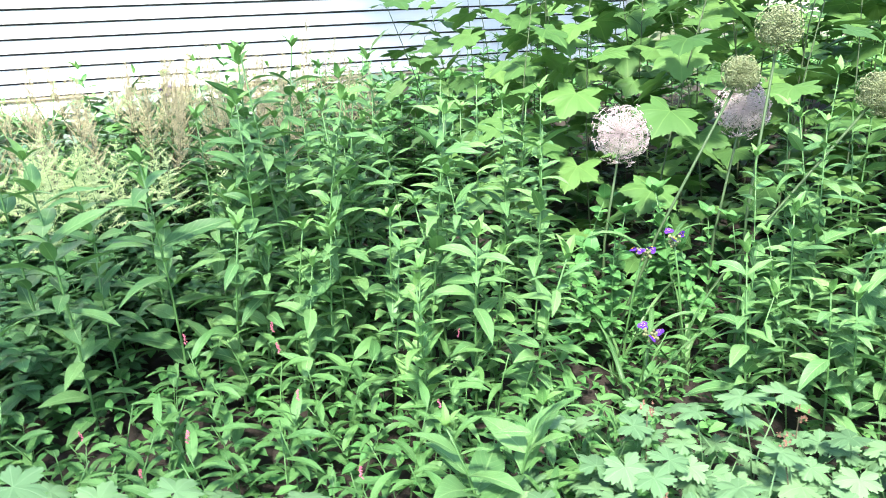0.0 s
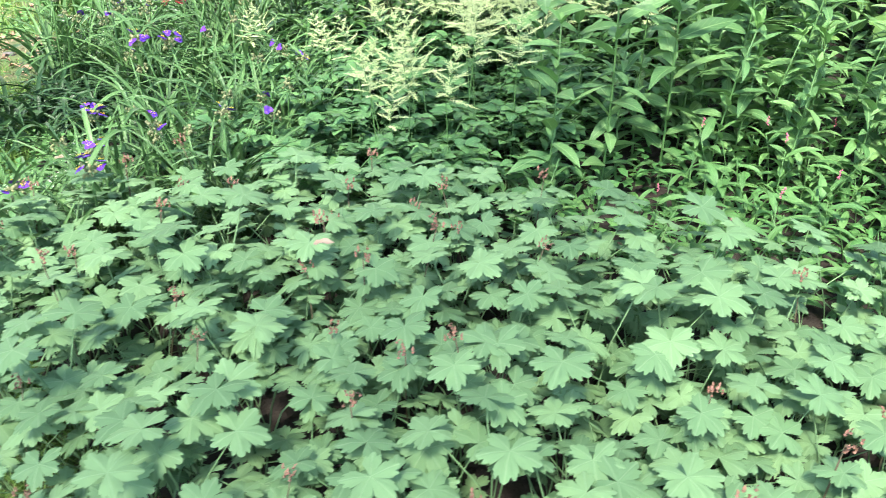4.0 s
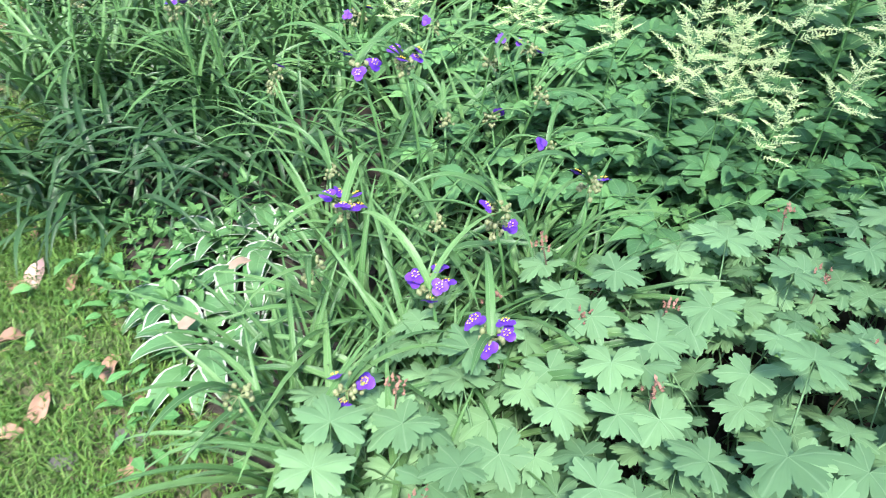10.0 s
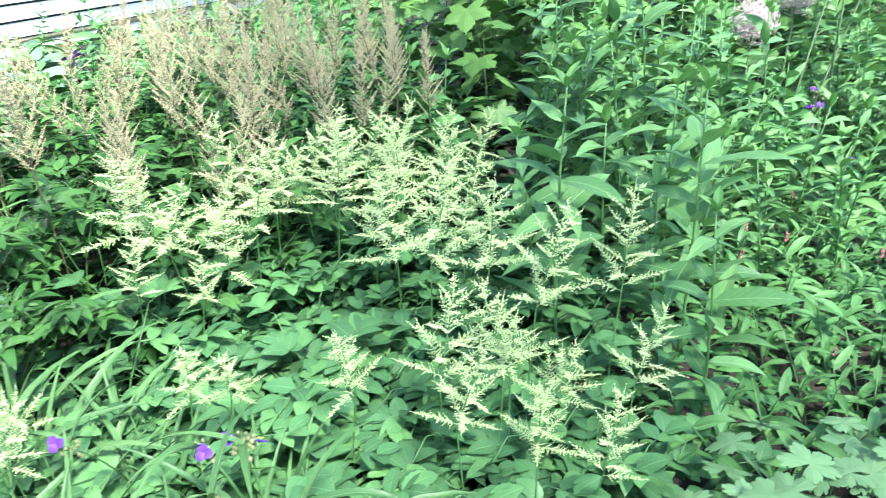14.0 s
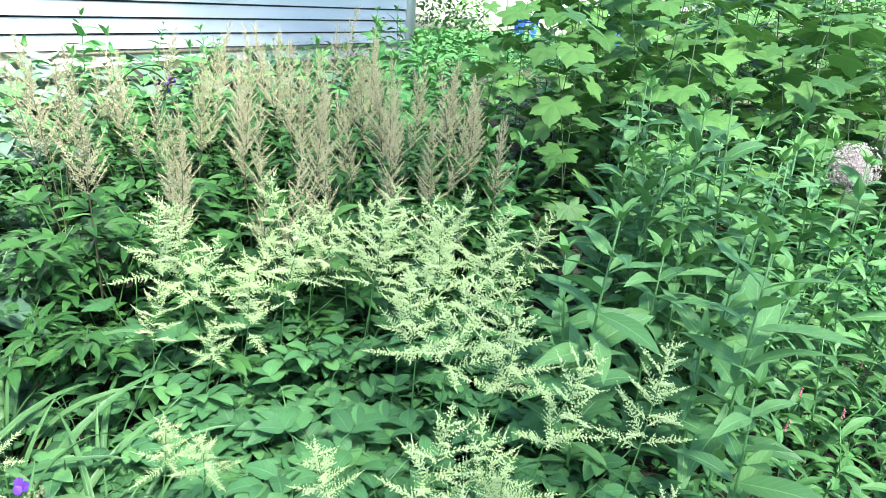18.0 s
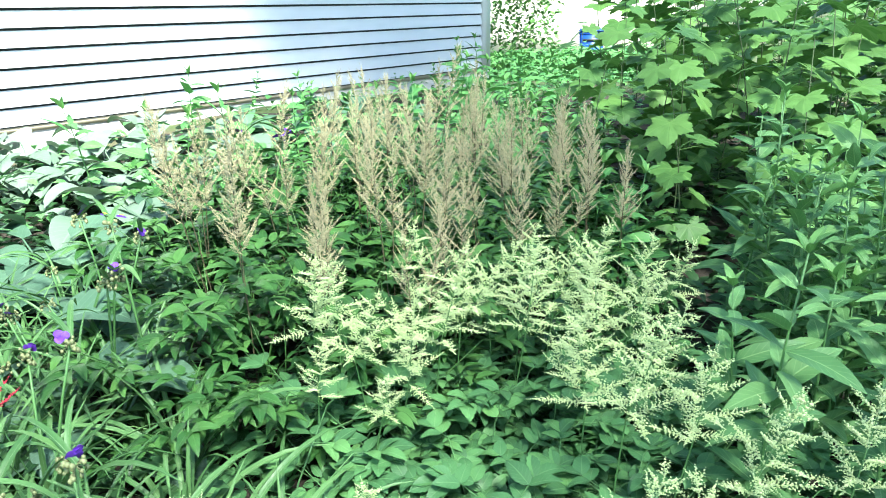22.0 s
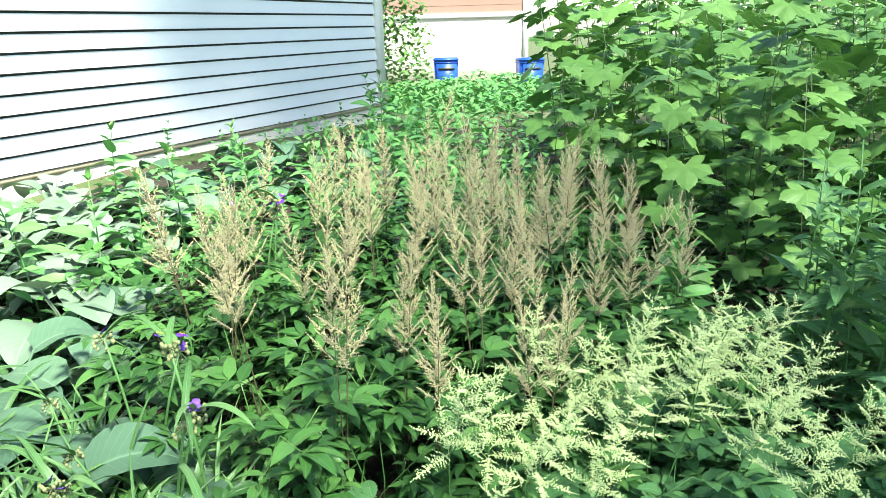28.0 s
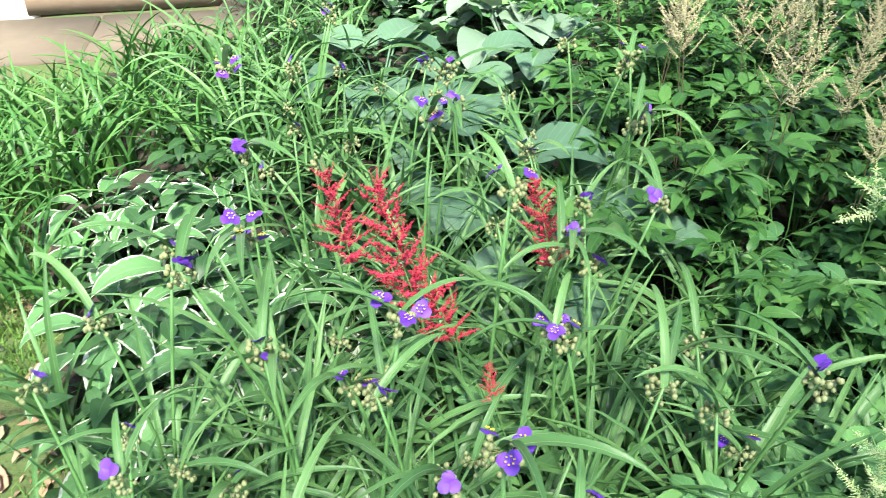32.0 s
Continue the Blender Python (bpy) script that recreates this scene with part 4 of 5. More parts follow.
SPIDER_BLADES = strap_meshes(M_STRAP, [(0.44, 0.012, 80, 62), (0.4, 0.0125, 72, 95), (0.35, 0.011, 84, 50), (0.46, 0.0115, 66, 60), (0.32, 0.011, 56, 65), (0.42, 0.0135, 84, 125), (0.4, 0.0125, 88, 40), (0.52, 0.018, 72, 85), (0.48, 0.0155, 80, 105)])
LIRIOPE_BLADES = strap_meshes(M_LIRIOPE, [(0.38, 0.015, 72, 115), (0.34, 0.016, 60, 105), (0.32, 0.014, 82, 95), (0.42, 0.015, 66, 125), (0.26, 0.014, 45, 80)])


BRACTS = strap_meshes(M_STRAP, [(0.12, 0.013, 50, 70), (0.17, 0.014, 40, 65), (0.2, 0.013, 58, 90)])


def flower_meshes():
    petals, stamens = Shape(), Shape()
    for k in range(3):
        v, f, u = blade(0.0158, 0.0175, lambda u: math.sin(math.pi * min(0.97, 0.08 + u * 0.86)) ** 0.55, 4, 30, 40, 0.1, 5, 0.12)
        petals.add(v, f, u, aim((0, 0, 0), k * 120))
    for k in range(6):
        a = k * 60 + 30
        tip = Vector((0.005 * math.cos(radians(a)), 0.005 * math.sin(radians(a)), 0.008))
        stamens.add(*bead(tip, 0.0016))
    return petals.mesh("flower", M_VIOLET), stamens.mesh("anthers", M_YELLOW)


FLOWER, ANTHERS = flower_meshes()


def bud_mesh(seed):
    s, rng = Shape(), random.Random(seed)
    for _ in range(19):
        a, e, r = rng.uniform(0, 6.283), rng.uniform(-1.2, 0.8), rng.uniform(0.008, 0.022)
        c = Vector((math.cos(a) * r, math.sin(a) * r, e * 0.016 - 0.003))
        s.add(*tube([(0, 0, -0.004), c], 0.0008, 0.0007, 3))
        bm = bmesh.new()
        bmesh.ops.create_icosphere(bm, subdivisions=1, radius=rng.uniform(0.0034, 0.0051))
        s.add([c + Vector((v.co.x, v.co.y, v.co.z * 1.3)) for v in bm.verts], [tuple(v.index for v in f.verts) for f in bm.faces])
        bm.free()
    return s.mesh("buds", M_BUD)


BUDS = [bud_mesh(k) for k in (1, 2, 3)]


def make_spiderwort(blades, heads, height, flowers_at=2):
    def make():
        p = thing("spiderwort", "spiderwort with long arching green blades and violet flowers", "plant", "spiderworts")
        for i in range(blades):
            part("blade", random.choice(SPIDER_BLADES), M_STRAP, p, m=aim((rnd(-0.02, 0.02), rnd(-0.02, 0.02), 0), i * 137.5 + rnd(-30, 30), 0, rnd(-10, 10), rnd(0.75, 1.15)))
        for i in range(heads):
            h = height * rnd(0.85, 1.1)
            a = rnd(0, 6.283)
            pts = [Vector((math.cos(a) * r * h, math.sin(a) * r * h, h * z)) for r, z in ((0, 0), (0.05, 0.4), (0.13, 0.75), (0.2, 1.0))]
            st = part("stem", Shape().add(*tube(pts, 0.0038, 0.0026, 5)), M_STEM, p)
            top = pts[-1]
            tagged(part("inflorescence", random.choice(BUDS), M_BUD, st, "pale green drooping buds", Matrix.Translation(top)), kind="stuff")
            for k in range(flowers_at):
                part("flower", FLOWER, M_VIOLET, st, "violet three-petalled flower", aim(top + Vector((rnd(-0.018, 0.018), rnd(-0.018, 0.018), 0.012)), rnd(0, 360), rnd(-55, 55), rnd(-55, 55), rnd(0.85, 1.1)))
            for k in range(2):
                part("bract", random.choice(BRACTS), M_STRAP, st, m=aim(top, rnd(0, 360), rnd(-10, 10)))
        return p

    return make


def spiderwort_at(head, flowers, blades):
    """A spiderwort with one stem whose flower head stands at the given place."""
    x, y = head[0] + rnd(-0.06, 0.06), head[1] + rnd(-0.02, 0.08)
    g = ground_z(x, y)
    p = thing("spiderwort", "spiderwort in bloom with violet flowers over arching green blades", "plant", "spiderworts", Matrix.Translation((x, y, g)))
    for i in range(blades):
        part("blade", random.choice(SPIDER_BLADES), M_STRAP, p, m=aim((rnd(-0.02, 0.02), rnd(-0.02, 0.02), 0), i * 137.5 + rnd(-30, 30), 0, rnd(-10, 10), rnd(0.75, 1.1)))
    top = Vector(head) - Vector((x, y, g))
    st = part("stem", Shape().add(*tube([(0, 0, 0), (top.x * 0.2, top.y * 0.2, top.z * 0.4), (top.x * 0.6, top.y * 0.6, top.z * 0.75), top], 0.0038, 0.0026, 5)), M_STEM, p)
    tagged(part("inflorescence", random.choice(BUDS), M_BUD, st, "pale green drooping buds", Matrix.Translation(top)), kind="stuff")
    for k in range(flowers + 1 + (flowers > 1)):
        a = k * 2.3 + rnd(-0.4, 0.4)
        m = aim(top + Vector((math.cos(a) * 0.026, math.sin(a) * 0.026, rnd(-0.008, 0.02))), rnd(0, 360), rnd(-35, 35), rnd(-40, 40), rnd(0.85, 1.0) * (1.08 if head[1] < 2.0 else 1.0))
        part("flower", FLOWER, M_VIOLET, st, "violet three-petalled flower", m)
        part("anthers", ANTHERS, M_YELLOW, st, "tiny yellow anthers", m)
    for k in range(2):
        part("bract", random.choice(BRACTS), M_STRAP, st, m=aim(top, rnd(0, 360), rnd(-10, 10)))


HEADS = [(0.03, 1.58, 0.40, 1), (-0.22, 1.67, 0.38, 4), (-0.08, 1.47, 0.36, 4), (0.0, 1.35, 0.37, 3), (-0.2, 1.32, 0.31, 2), (0.19, 1.64, 0.43, 1), (-0.19, 1.89, 0.54, 3), (-0.11, 1.92, 0.53, 2), (-0.23, 2.61, 0.38, 1), (-0.65, 2.37, 0.48, 1),
         (0.17, 2.22, 0.43, 1), (0.51, 4.23, 0.80, 2), (-0.14, 3.4, 0.75, 1), (-0.63, 3.09, 0.77, 2), (-0.56, 2.8, 0.77, 1), (-0.51, 2.71, 0.58, 2), (-0.66, 2.43, 0.66, 2), (-0.81, 2.71, 0.52, 1), (-1.02, 3.57, 0.72, 2), (-0.94, 2.84, 0.71, 2), (-0.74, 2.64, 0.69, 3), (2.63, 2.41, 0.23, 2), (2.63, 2.55, 0.42, 3), (2.72, 2.58, 0.45, 2)]
for hx, hy, hz, count in HEADS:
    spiderwort_at((hx, hy, hz), count, 11 if hx > 2 else 6)
spider = [make_spiderwort(7, 1, 0.4, 1), make_spiderwort(8, 1, 0.42, 0), make_spiderwort(7, 1, 0.36, 1), make_spiderwort(8, 1, 0.44, 1)]
spider_leafy = [joined(make_spiderwort(20, 0, 0.4), 3), joined(make_spiderwort(18, 1, 0.34, 0), 3)]
FRONT_SPIDER = [(0.0, 1.6), (-0.2, 1.68), (-0.1, 1.5), (-0.02, 1.4), (-0.18, 1.36), (0.16, 1.68), (-0.17, 1.88), (-0.28, 1.5), (0.12, 1.8), (-0.3, 1.38), (-0.24, 1.28), (-0.12, 1.28)]
MID_SPIDER = [(-0.14, 2.35), (0.05, 2.2), (0.1, 2.05), (-0.48, 2.44), (-0.66, 2.5), (-0.73, 2.65), (-0.95, 2.68), (-1.2, 2.7), (-0.45, 2.6), (-0.98, 2.48), (0.14, 1.95), (-0.3, 2.05), (0.2, 2.25), (-0.25, 2.6), (-0.05, 2.5)]
BACK_SPIDER = [(-1.14, 2.85), (-0.9, 2.85), (-0.9, 2.68), (-1.15, 2.62), (-0.72, 2.6), (-0.58, 2.48), (-0.43, 2.7), (-0.26, 2.6), (-0.46, 3.0), (-0.35, 2.95), (-0.99, 4.16), (-0.86, 4.05), (-0.8, 3.8), (-0.63, 3.55), (-0.48, 3.6), (-0.88, 3.35), (-0.95, 3.1), (-0.2, 3.4), (-0.17, 3.6), (-0.6, 3.3), (-0.3, 3.25), (0.45, 4.3)]
plant_out([joined(make_spiderwort(21, 0, 0.4), 4), joined(make_spiderwort(23, 0, 0.4), 4)], FRONT_SPIDER, (0.85, 1.0), 8)
plant_out(spider, MID_SPIDER, (0.85, 1.05), 6)
plant_out([joined(make_spiderwort(9, 2, 0.47, 1), 3), joined(make_spiderwort(10, 1, 0.5, 2), 3), joined(make_spiderwort(9, 2, 0.44, 1), 3)], BACK_SPIDER, (0.85, 1.05), 6)
LIRIOPE_A = [(-1.0, 2.1), (-0.75, 1.98), (-0.4, 2.1), (-0.4, 2.5), (-0.8, 2.6), (-1.1, 2.45)]
SPIDER_AREA = [(-0.35, 1.3), (-0.45, 1.9), (-1.15, 2.5), (-1.42, 3.05), (-1.3, 3.4), (-1.0, 4.1), (-0.3, 3.9), (-0.1, 3.1), (0.1, 2.6), (0.15, 1.75), (0.05, 1.4)]
plant_out(spider_leafy, clear_of([q for q in scatter(SPIDER_AREA, 0.15, 31, 2500) if not inside(LIRIOPE_A, *q)], EDGED + CREAM_HOSTAS, 0.13) + [(-0.95, 4.4), (-0.85, 4.6), (-0.72, 4.45), (-1.05, 4.62), (-0.7, 4.75), (-0.95, 4.85), (-1.0, 5.15), (-0.85, 5.1), (-0.62, 5.0), (-1.15, 4.4)], (0.8, 1.05), 8)


def make_liriope():
    p = thing("liriope_tuft", "dense tuft of narrow dark green arching blades", "plant", "grassy tufts")
    for i in range(18):
        part("blade", random.choice(LIRIOPE_BLADES), M_LIRIOPE, p, m=aim((rnd(-0.03, 0.03), rnd(-0.03, 0.03), 0), i * 137.5 + rnd(-30, 30), 0, rnd(-15, 15), rnd(0.8, 1.15)))
    return p


LIRIOPE_B = [(-1.8, 3.5), (-1.25, 3.35), (-1.0, 3.7), (-0.9, 4.6), (-1.38, 4.75), (-1.5, 4.4), (-2.05, 4.3)]
plant_out([joined(make_liriope, 7)] * 4, clear_of(scatter(LIRIOPE_A, 0.105, 41, 2500), EDGED, 0.12), (0.8, 1.1), 6)
GRASSY_BLADES = strap_meshes(M_GRASSY, [(0.36, 0.014, 82, 60), (0.32, 0.015, 74, 70), (0.28, 0.013, 86, 45), (0.38, 0.013, 70, 80), (0.26, 0.013, 60, 60)])


def make_grassy():
    p = thing("grassy_tuft", "dense tuft of upright bright green blades", "plant", "grassy tufts")
    for i in range(22):
        part("blade", random.choice(GRASSY_BLADES), M_GRASSY, p, m=aim((rnd(-0.05, 0.05), rnd(-0.05, 0.05), 0), i * 137.5 + rnd(-30, 30), 0, rnd(-15, 15), rnd(0.8, 1.15)))
    return p


plant_out([joined(make_grassy)] * 4, clear_of(scatter(LIRIOPE_B, 0.12, 42, 2500), EDGED + CREAM_HOSTAS, 0.14), (0.8, 1.1), 6)


# ---- hostas ----
def hosta_meshes(mat, length, width, stem):
    out = []
    for lift, bend in ((50, 70), (38, 75), (62, 85), (28, 60)):
        s = Shape()
        end = Vector((stem * math.cos(radians(lift)), 0, stem * math.sin(radians(lift))))
        s.add(*tube([(0, 0, 0), end * 0.5 + Vector((0, 0, stem * 0.08)), end], 0.0045, 0.0035, 5))
        v, f, u = blade(length, width, heart, 9, lift * 0.5, bend, 0.28, 7, 0.05, 1.2)
        s.add(v, f, u, Matrix.Translation(end))
        out.append(s.mesh("leaf", mat))
    return out


HOSTA_BIG = hosta_meshes(M_HOSTA, 0.2, 0.165, 0.22)
HOSTA_SUNLIT = hosta_meshes(M_HOSTA_SUNLIT, 0.18, 0.155, 0.2)
HOSTA_EDGED = hosta_meshes(M_HOSTA_EDGE, 0.135, 0.05, 0.07)
HOSTA_CREAM = hosta_meshes(M_HOSTA_EDGE, 0.17, 0.066, 0.16)
SILVER = hosta_meshes(M_SILVER, 0.2, 0.11, 0.08)


def make_rosette(name, label, group, leaves, mat, n):
    def make():
        p = thing(name, label, "plant", group)
        for i in range(n):
            part("leaf", leaves[i % len(leaves)], mat, p, m=aim((0, 0, 0), i * 137.5 + rnd(-15, 15), rnd(-8, 8), rnd(-10, 10), rnd(0.85, 1.15)))
        return p

    return make


BIG_HOSTAS = [(-0.42, 5.55), (-0.1, 5.65), (0.15, 5.85), (0.7, 5.9), (1.4, 6.2), (-0.1, 4.6), (-0.37, 3.62), (-0.22, 3.25), (-0.5, 3.95), (-0.2, 3.95), (-0.35, 4.25), (-0.62, 4.3), (-0.02, 4.3), (-0.55, 5.45), (-0.5, 5.3), (-0.15, 5.1), (-0.05, 5.35), (0.2, 5.5), (-0.25, 5.2), (0.0, 4.9), (0.3, 5.2), (0.85, 5.5), (1.15, 5.7), (1.75, 6.0), (1.6, 5.6), (0.5, 5.45)]
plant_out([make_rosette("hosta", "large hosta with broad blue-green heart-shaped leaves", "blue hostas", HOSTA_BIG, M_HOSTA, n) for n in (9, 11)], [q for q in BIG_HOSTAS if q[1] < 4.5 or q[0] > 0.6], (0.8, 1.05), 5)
# hostas near the wall wear the lighter leaf as painted sunlight
plant_out([joined(k, 4) for k in [make_rosette("hosta", "large hosta by the wall, grey-green leaves paled as if sunlit", "pale hostas", HOSTA_SUNLIT, M_HOSTA_SUNLIT, n) for n in (11, 13)]], [q for q in BIG_HOSTAS if q[1] >= 4.5 and q[0] <= 0.6], (0.85, 1.1), 5)
plant_out([make_rosette("hosta", "small hosta with white-edged green leaves", "variegated hostas", HOSTA_EDGED, M_HOSTA_EDGE, n) for n in (11, 13)],
          EDGED[6:] + [(-0.98, 3.0), (-0.67, 2.78), (-1.05, 2.85), (-0.75, 3.2), (0.12, 1.72), (-0.1, 2.0), (-0.95, 3.45), (-0.5, 2.95), (-1.25, 3.0), (-1.1, 2.75), (-1.0, 2.7), (-0.85, 2.78)], (0.85, 1.15), 10)
plant_out([make_rosette("hosta", "small hosta with white-edged green leaves", "variegated hostas", HOSTA_EDGED, M_HOSTA_EDGE, 12)], EDGED[:6], (0.75, 0.95), 8)
plant_out([make_rosette("hosta", "hosta with broad cream-edged light green leaves", "variegated hostas", HOSTA_CREAM, M_HOSTA_EDGE, n) for n in (9, 11)], CREAM_HOSTAS, (0.75, 0.95), 6)
plant_out([make_rosette("mullein", "downy silver-grey leafed rosette lying over the edge", "silver plants", SILVER, M_SILVER, 8)], [(2.06, 1.6), (2.2, 1.48), (2.28, 1.4), (2.1, 1.42)], (0.72, 0.95), 10, -0.08)


# ---- plants along the house wall ----
wall_kinds = [make_leafy("border_plant", "sunlit border plant with glossy pointed leaves", "wall border plants", WALL_LEAVES, PHLOX_TIPS, 0.55, 9, M_WALLPLANT, 0.1) for _ in range(3)]
BORDER_NEAR = [(1.7, 4.4), (1.95, 4.75), (2.1, 5.2), (2.3, 5.1), (1.6, 4.55), (2.5, 5.7), (2.8, 6.0), (3.2, 6.4), (0.35, 5.6), (1.0, 5.6), (2.5, 6.7), (3.0, 7.3), (2.2, 5.8), (2.4, 5.7), (1.9, 5.0), (1.75, 4.75), (2.9, 6.6), (3.2, 7.0), (3.5, 7.4), (2.6, 6.2)]
BORDER_FAR = [(-0.16, 4.76), (0.04, 4.72), (0.2, 4.8), (0.42, 4.95), (1.26, 5.19), (1.5, 5.3), (1.35, 5.0), (1.5, 4.9), (1.05, 4.95), (1.75, 5.3), (2.1, 5.9), (2.3, 6.3), (2.0, 5.5), (2.7, 7.0), (0.8, 5.1), (1.4, 3.25), (1.55, 3.4), (1.85, 4.15), (2.0, 4.3), (1.75, 3.95), (1.62, 3.75), (2.15, 4.5), (1.9, 4.45), (1.7, 4.15), (2.2, 4.75)]
plant_out([joined(k) for k in wall_kinds], BORDER_NEAR + BORDER_FAR, (0.8, 1.05), 6)


def foot_of_wall(s, off):
    a = radians(WALL_DEG)
    return (CORNER[0] - s * math.cos(a) + off * math.sin(a), CORNER[1] - s * math.sin(a) - off * math.cos(a))


plant_out([joined(k) for k in wall_kinds], [foot_of_wall(0.3 + 0.24 * i, 0.34 + 0.28 * (i % 2)) for i in range(14)], (0.35, 0.55), 6)


# ---- maple saplings ----
def maple_meshes():
    out, rng = [], random.Random(8)
    for r, hang in ((0.105, 14), (0.122, 24), (0.092, 5), (0.114, 34)):
        s = Shape()
        end = Vector((0.085, 0, 0.03))
        s.add(*tube([(0, 0, 0), (0.05, 0, 0.025), end], 0.0016, 0.0012, 4))
        v, f, u = cut_leaf(r, 5, 56, 0.1, 0.24, rng, MAPLE_LOBE, 0.09)
        s.add(v, f, u, aim(end, 0, -hang, rnd(-10, 10)))
        out.append(s.mesh("leaf", M_MAPLE))
    return out


MAPLE_LEAVES = maple_meshes()


def make_maple(height, pairs):
    def make():
        p = thing("maple_sapling", "young maple sapling with broad pointed lobed leaves", "sapling", "maple saplings")
        h = height * rnd(0.9, 1.1)
        pts = stalk(h, rnd(0.05, 0.2))
        part("stem", Shape().add(*tube(pts, 0.0036, 0.0018, 5)), M_STEM_DARK, p, "thin dark green stem")
        az = rnd(0, 360)
        for i in range(pairs):
            t = 0.14 + 0.86 * i / (pairs - 1)
            az += 90 + rnd(-20, 20)
            for side in (0, 180):
                part("leaf", random.choice(MAPLE_LEAVES), M_MAPLE, p, m=aim(along(pts, t), az + side + rnd(-15, 15), rnd(-10, 14), rnd(-10, 10), rnd(0.75, 1.2) * (0.75 if i == pairs - 1 else 1)))
        return p

    return make


MAPLE_FRONT = [(1.6, 4.05), (2.0, 4.5), (2.5, 4.7), (3.0, 4.2), (4.0, 3.9), (4.0, 3.1), (3.0, 3.1), (2.35, 3.25), (1.85, 3.65)]
MAPLE_BACK = [(2.4, 4.7), (3.2, 5.5), (4.6, 6.9), (6.6, 6.6), (6.6, 3.0), (4.0, 3.1), (4.0, 3.9), (3.0, 4.2)]
maple_kinds = [make_maple(1.15, 9), make_maple(1.35, 10), make_maple(1.25, 9), make_maple(0.95, 7)]
front = scatter(MAPLE_FRONT, 0.25, 51, 2500)
front_size = lambda x, y: 0.85 + 0.3 * min(1.0, max(0.0, (x - 1.8) / 1.5))
plant_out(maple_kinds, [q for q in front if q[1] < 4.05], (0.85, 1.15), 7, 0.0, front_size)
plant_out([joined(k) for k in maple_kinds], [q for q in front if q[1] >= 4.05], (0.85, 1.15), 7, 0.0, front_size)
plant_out([joined(k) for k in maple_kinds], scatter(MAPLE_BACK, 0.28, 52, 3000), (0.95, 1.3), 7)


# ---- smartweed and small seedlings in front ----
def make_weed(flower):
    def make():
        p = thing("smartweed", "low bright green smartweed with narrow leaves", "plant", "smartweeds")
        pts = stalk(0.23, 0.06)
        part("stem", Shape().add(*tube(pts, 0.002, 0.0012, 4)), M_STEM, p)
        for i in range(9):
            part("leaf", random.choice(WEED_LEAVES), M_WEED, p, m=aim(along(pts, 0.2 + 0.8 * i / 9), i * 137.5, rnd(-10, 15), rnd(-10, 10), rnd(0.8, 1.15)))
        if flower:
            s = Shape()
            for k in range(12):
                s.add(*bead((rnd(-0.002, 0.002), rnd(-0.002, 0.002), k * 0.002), 0.0022))
            part("flower_spike", s, M_PINK, p, "small pink flower spike", Matrix.Translation(pts[-1] + Vector((0, 0, 0.02))))
        return p

    return make


WEED_AREA = [(0.95, 1.78), (1.0, 2.2), (1.3, 2.3), (1.9, 2.34), (2.3, 2.4), (2.6, 2.4), (2.5, 1.95), (2.35, 1.7), (2.0, 1.6), (1.5, 1.66)]
plant_out([joined(make_weed(k == 2)) for k in range(8)], [q for q in scatter(WEED_AREA, 0.078, 61, 3500) if q[0] > 1.4 or q[1] < 1.98], (0.9, 1.3), 12)
SMALL_LEAVES = tall_leaf_meshes(M_WEED, 0.05, 0.024)
edge_kinds = [joined(make_leafy("edge_weed", "low clump of small oval bright leaves at the lawn's edge", "edge weeds", SMALL_LEAVES, SMALL_LEAVES, 0.13, 6, M_WEED, 0.15)) for _ in range(3)]
plant_out(edge_kinds, scatter([(-0.9, 2.08), (-0.7, 2.12), (-0.5, 2.05), (-0.5, 1.8), (-0.56, 1.62), (-0.72, 1.8)], 0.065, 64, 1500) + scatter([(-2.0, 3.0), (-1.9, 3.4), (-1.6, 3.4), (-1.5, 3.15)], 0.1, 65, 300), (0.55, 0.95), 14)
young = make_leafy("milkweed", "young milkweed with broad downy opposite leaves", "milkweeds", tall_leaf_meshes(M_TALL, 0.15, 0.055), PHLOX_TIPS, 0.4, 5, M_TALL, 0.3)
plant_out([young], [(2.2, 1.78), (2.24, 1.84)], (0.95, 1.1), 3)


# ---- alliums ----
def make_allium(label, height, lean, radius, mat):
    def make():
        p = thing("allium", label, "plant", "alliums")
        top = Vector((math.sin(radians(lean)) * height, 0, math.cos(radians(lean)) * height))
        part("stem", Shape().add(*tube([(0, 0, 0), top * 0.5 + Vector((-0.02, 0, 0.01)), top], 0.0048, 0.0038, 6)), M_STALK, p, "thick bare green stalk")
        s, rng = Shape(), random.Random(7)
        for i in range(330):
            z = 1 - 2 * (i + 0.5) / 330
            a = i * 2.39996
            d = Vector((math.sqrt(1 - z * z) * math.cos(a), math.sqrt(1 - z * z) * math.sin(a), z + rng.uniform(-0.1, 0.1))) * radius * (1.02 - 0.4 * rng.random() ** 1.5) * (1.0 + 0.1 * math.sin(5 * a))
            s.add(*tube([d * 0.1, d], 0.0004, 0.0006, 3))
            side = d.orthogonal().normalized()
            for k in range(5):
                w = Matrix.Rotation(k * 1.257, 3, d) @ side
                s.add([d, d + w * rng.uniform(0.008, 0.014) + d.normalized() * rng.uniform(-0.002, 0.005), d + w * 0.005 + d.cross(w).normalized() * 0.0026, d + w * 0.004 + d.normalized() * 0.0035], TETRA_F)
        part("flower_head", s, mat, p, "round airy seed head", Matrix.Translation(top))
        return p

    return make


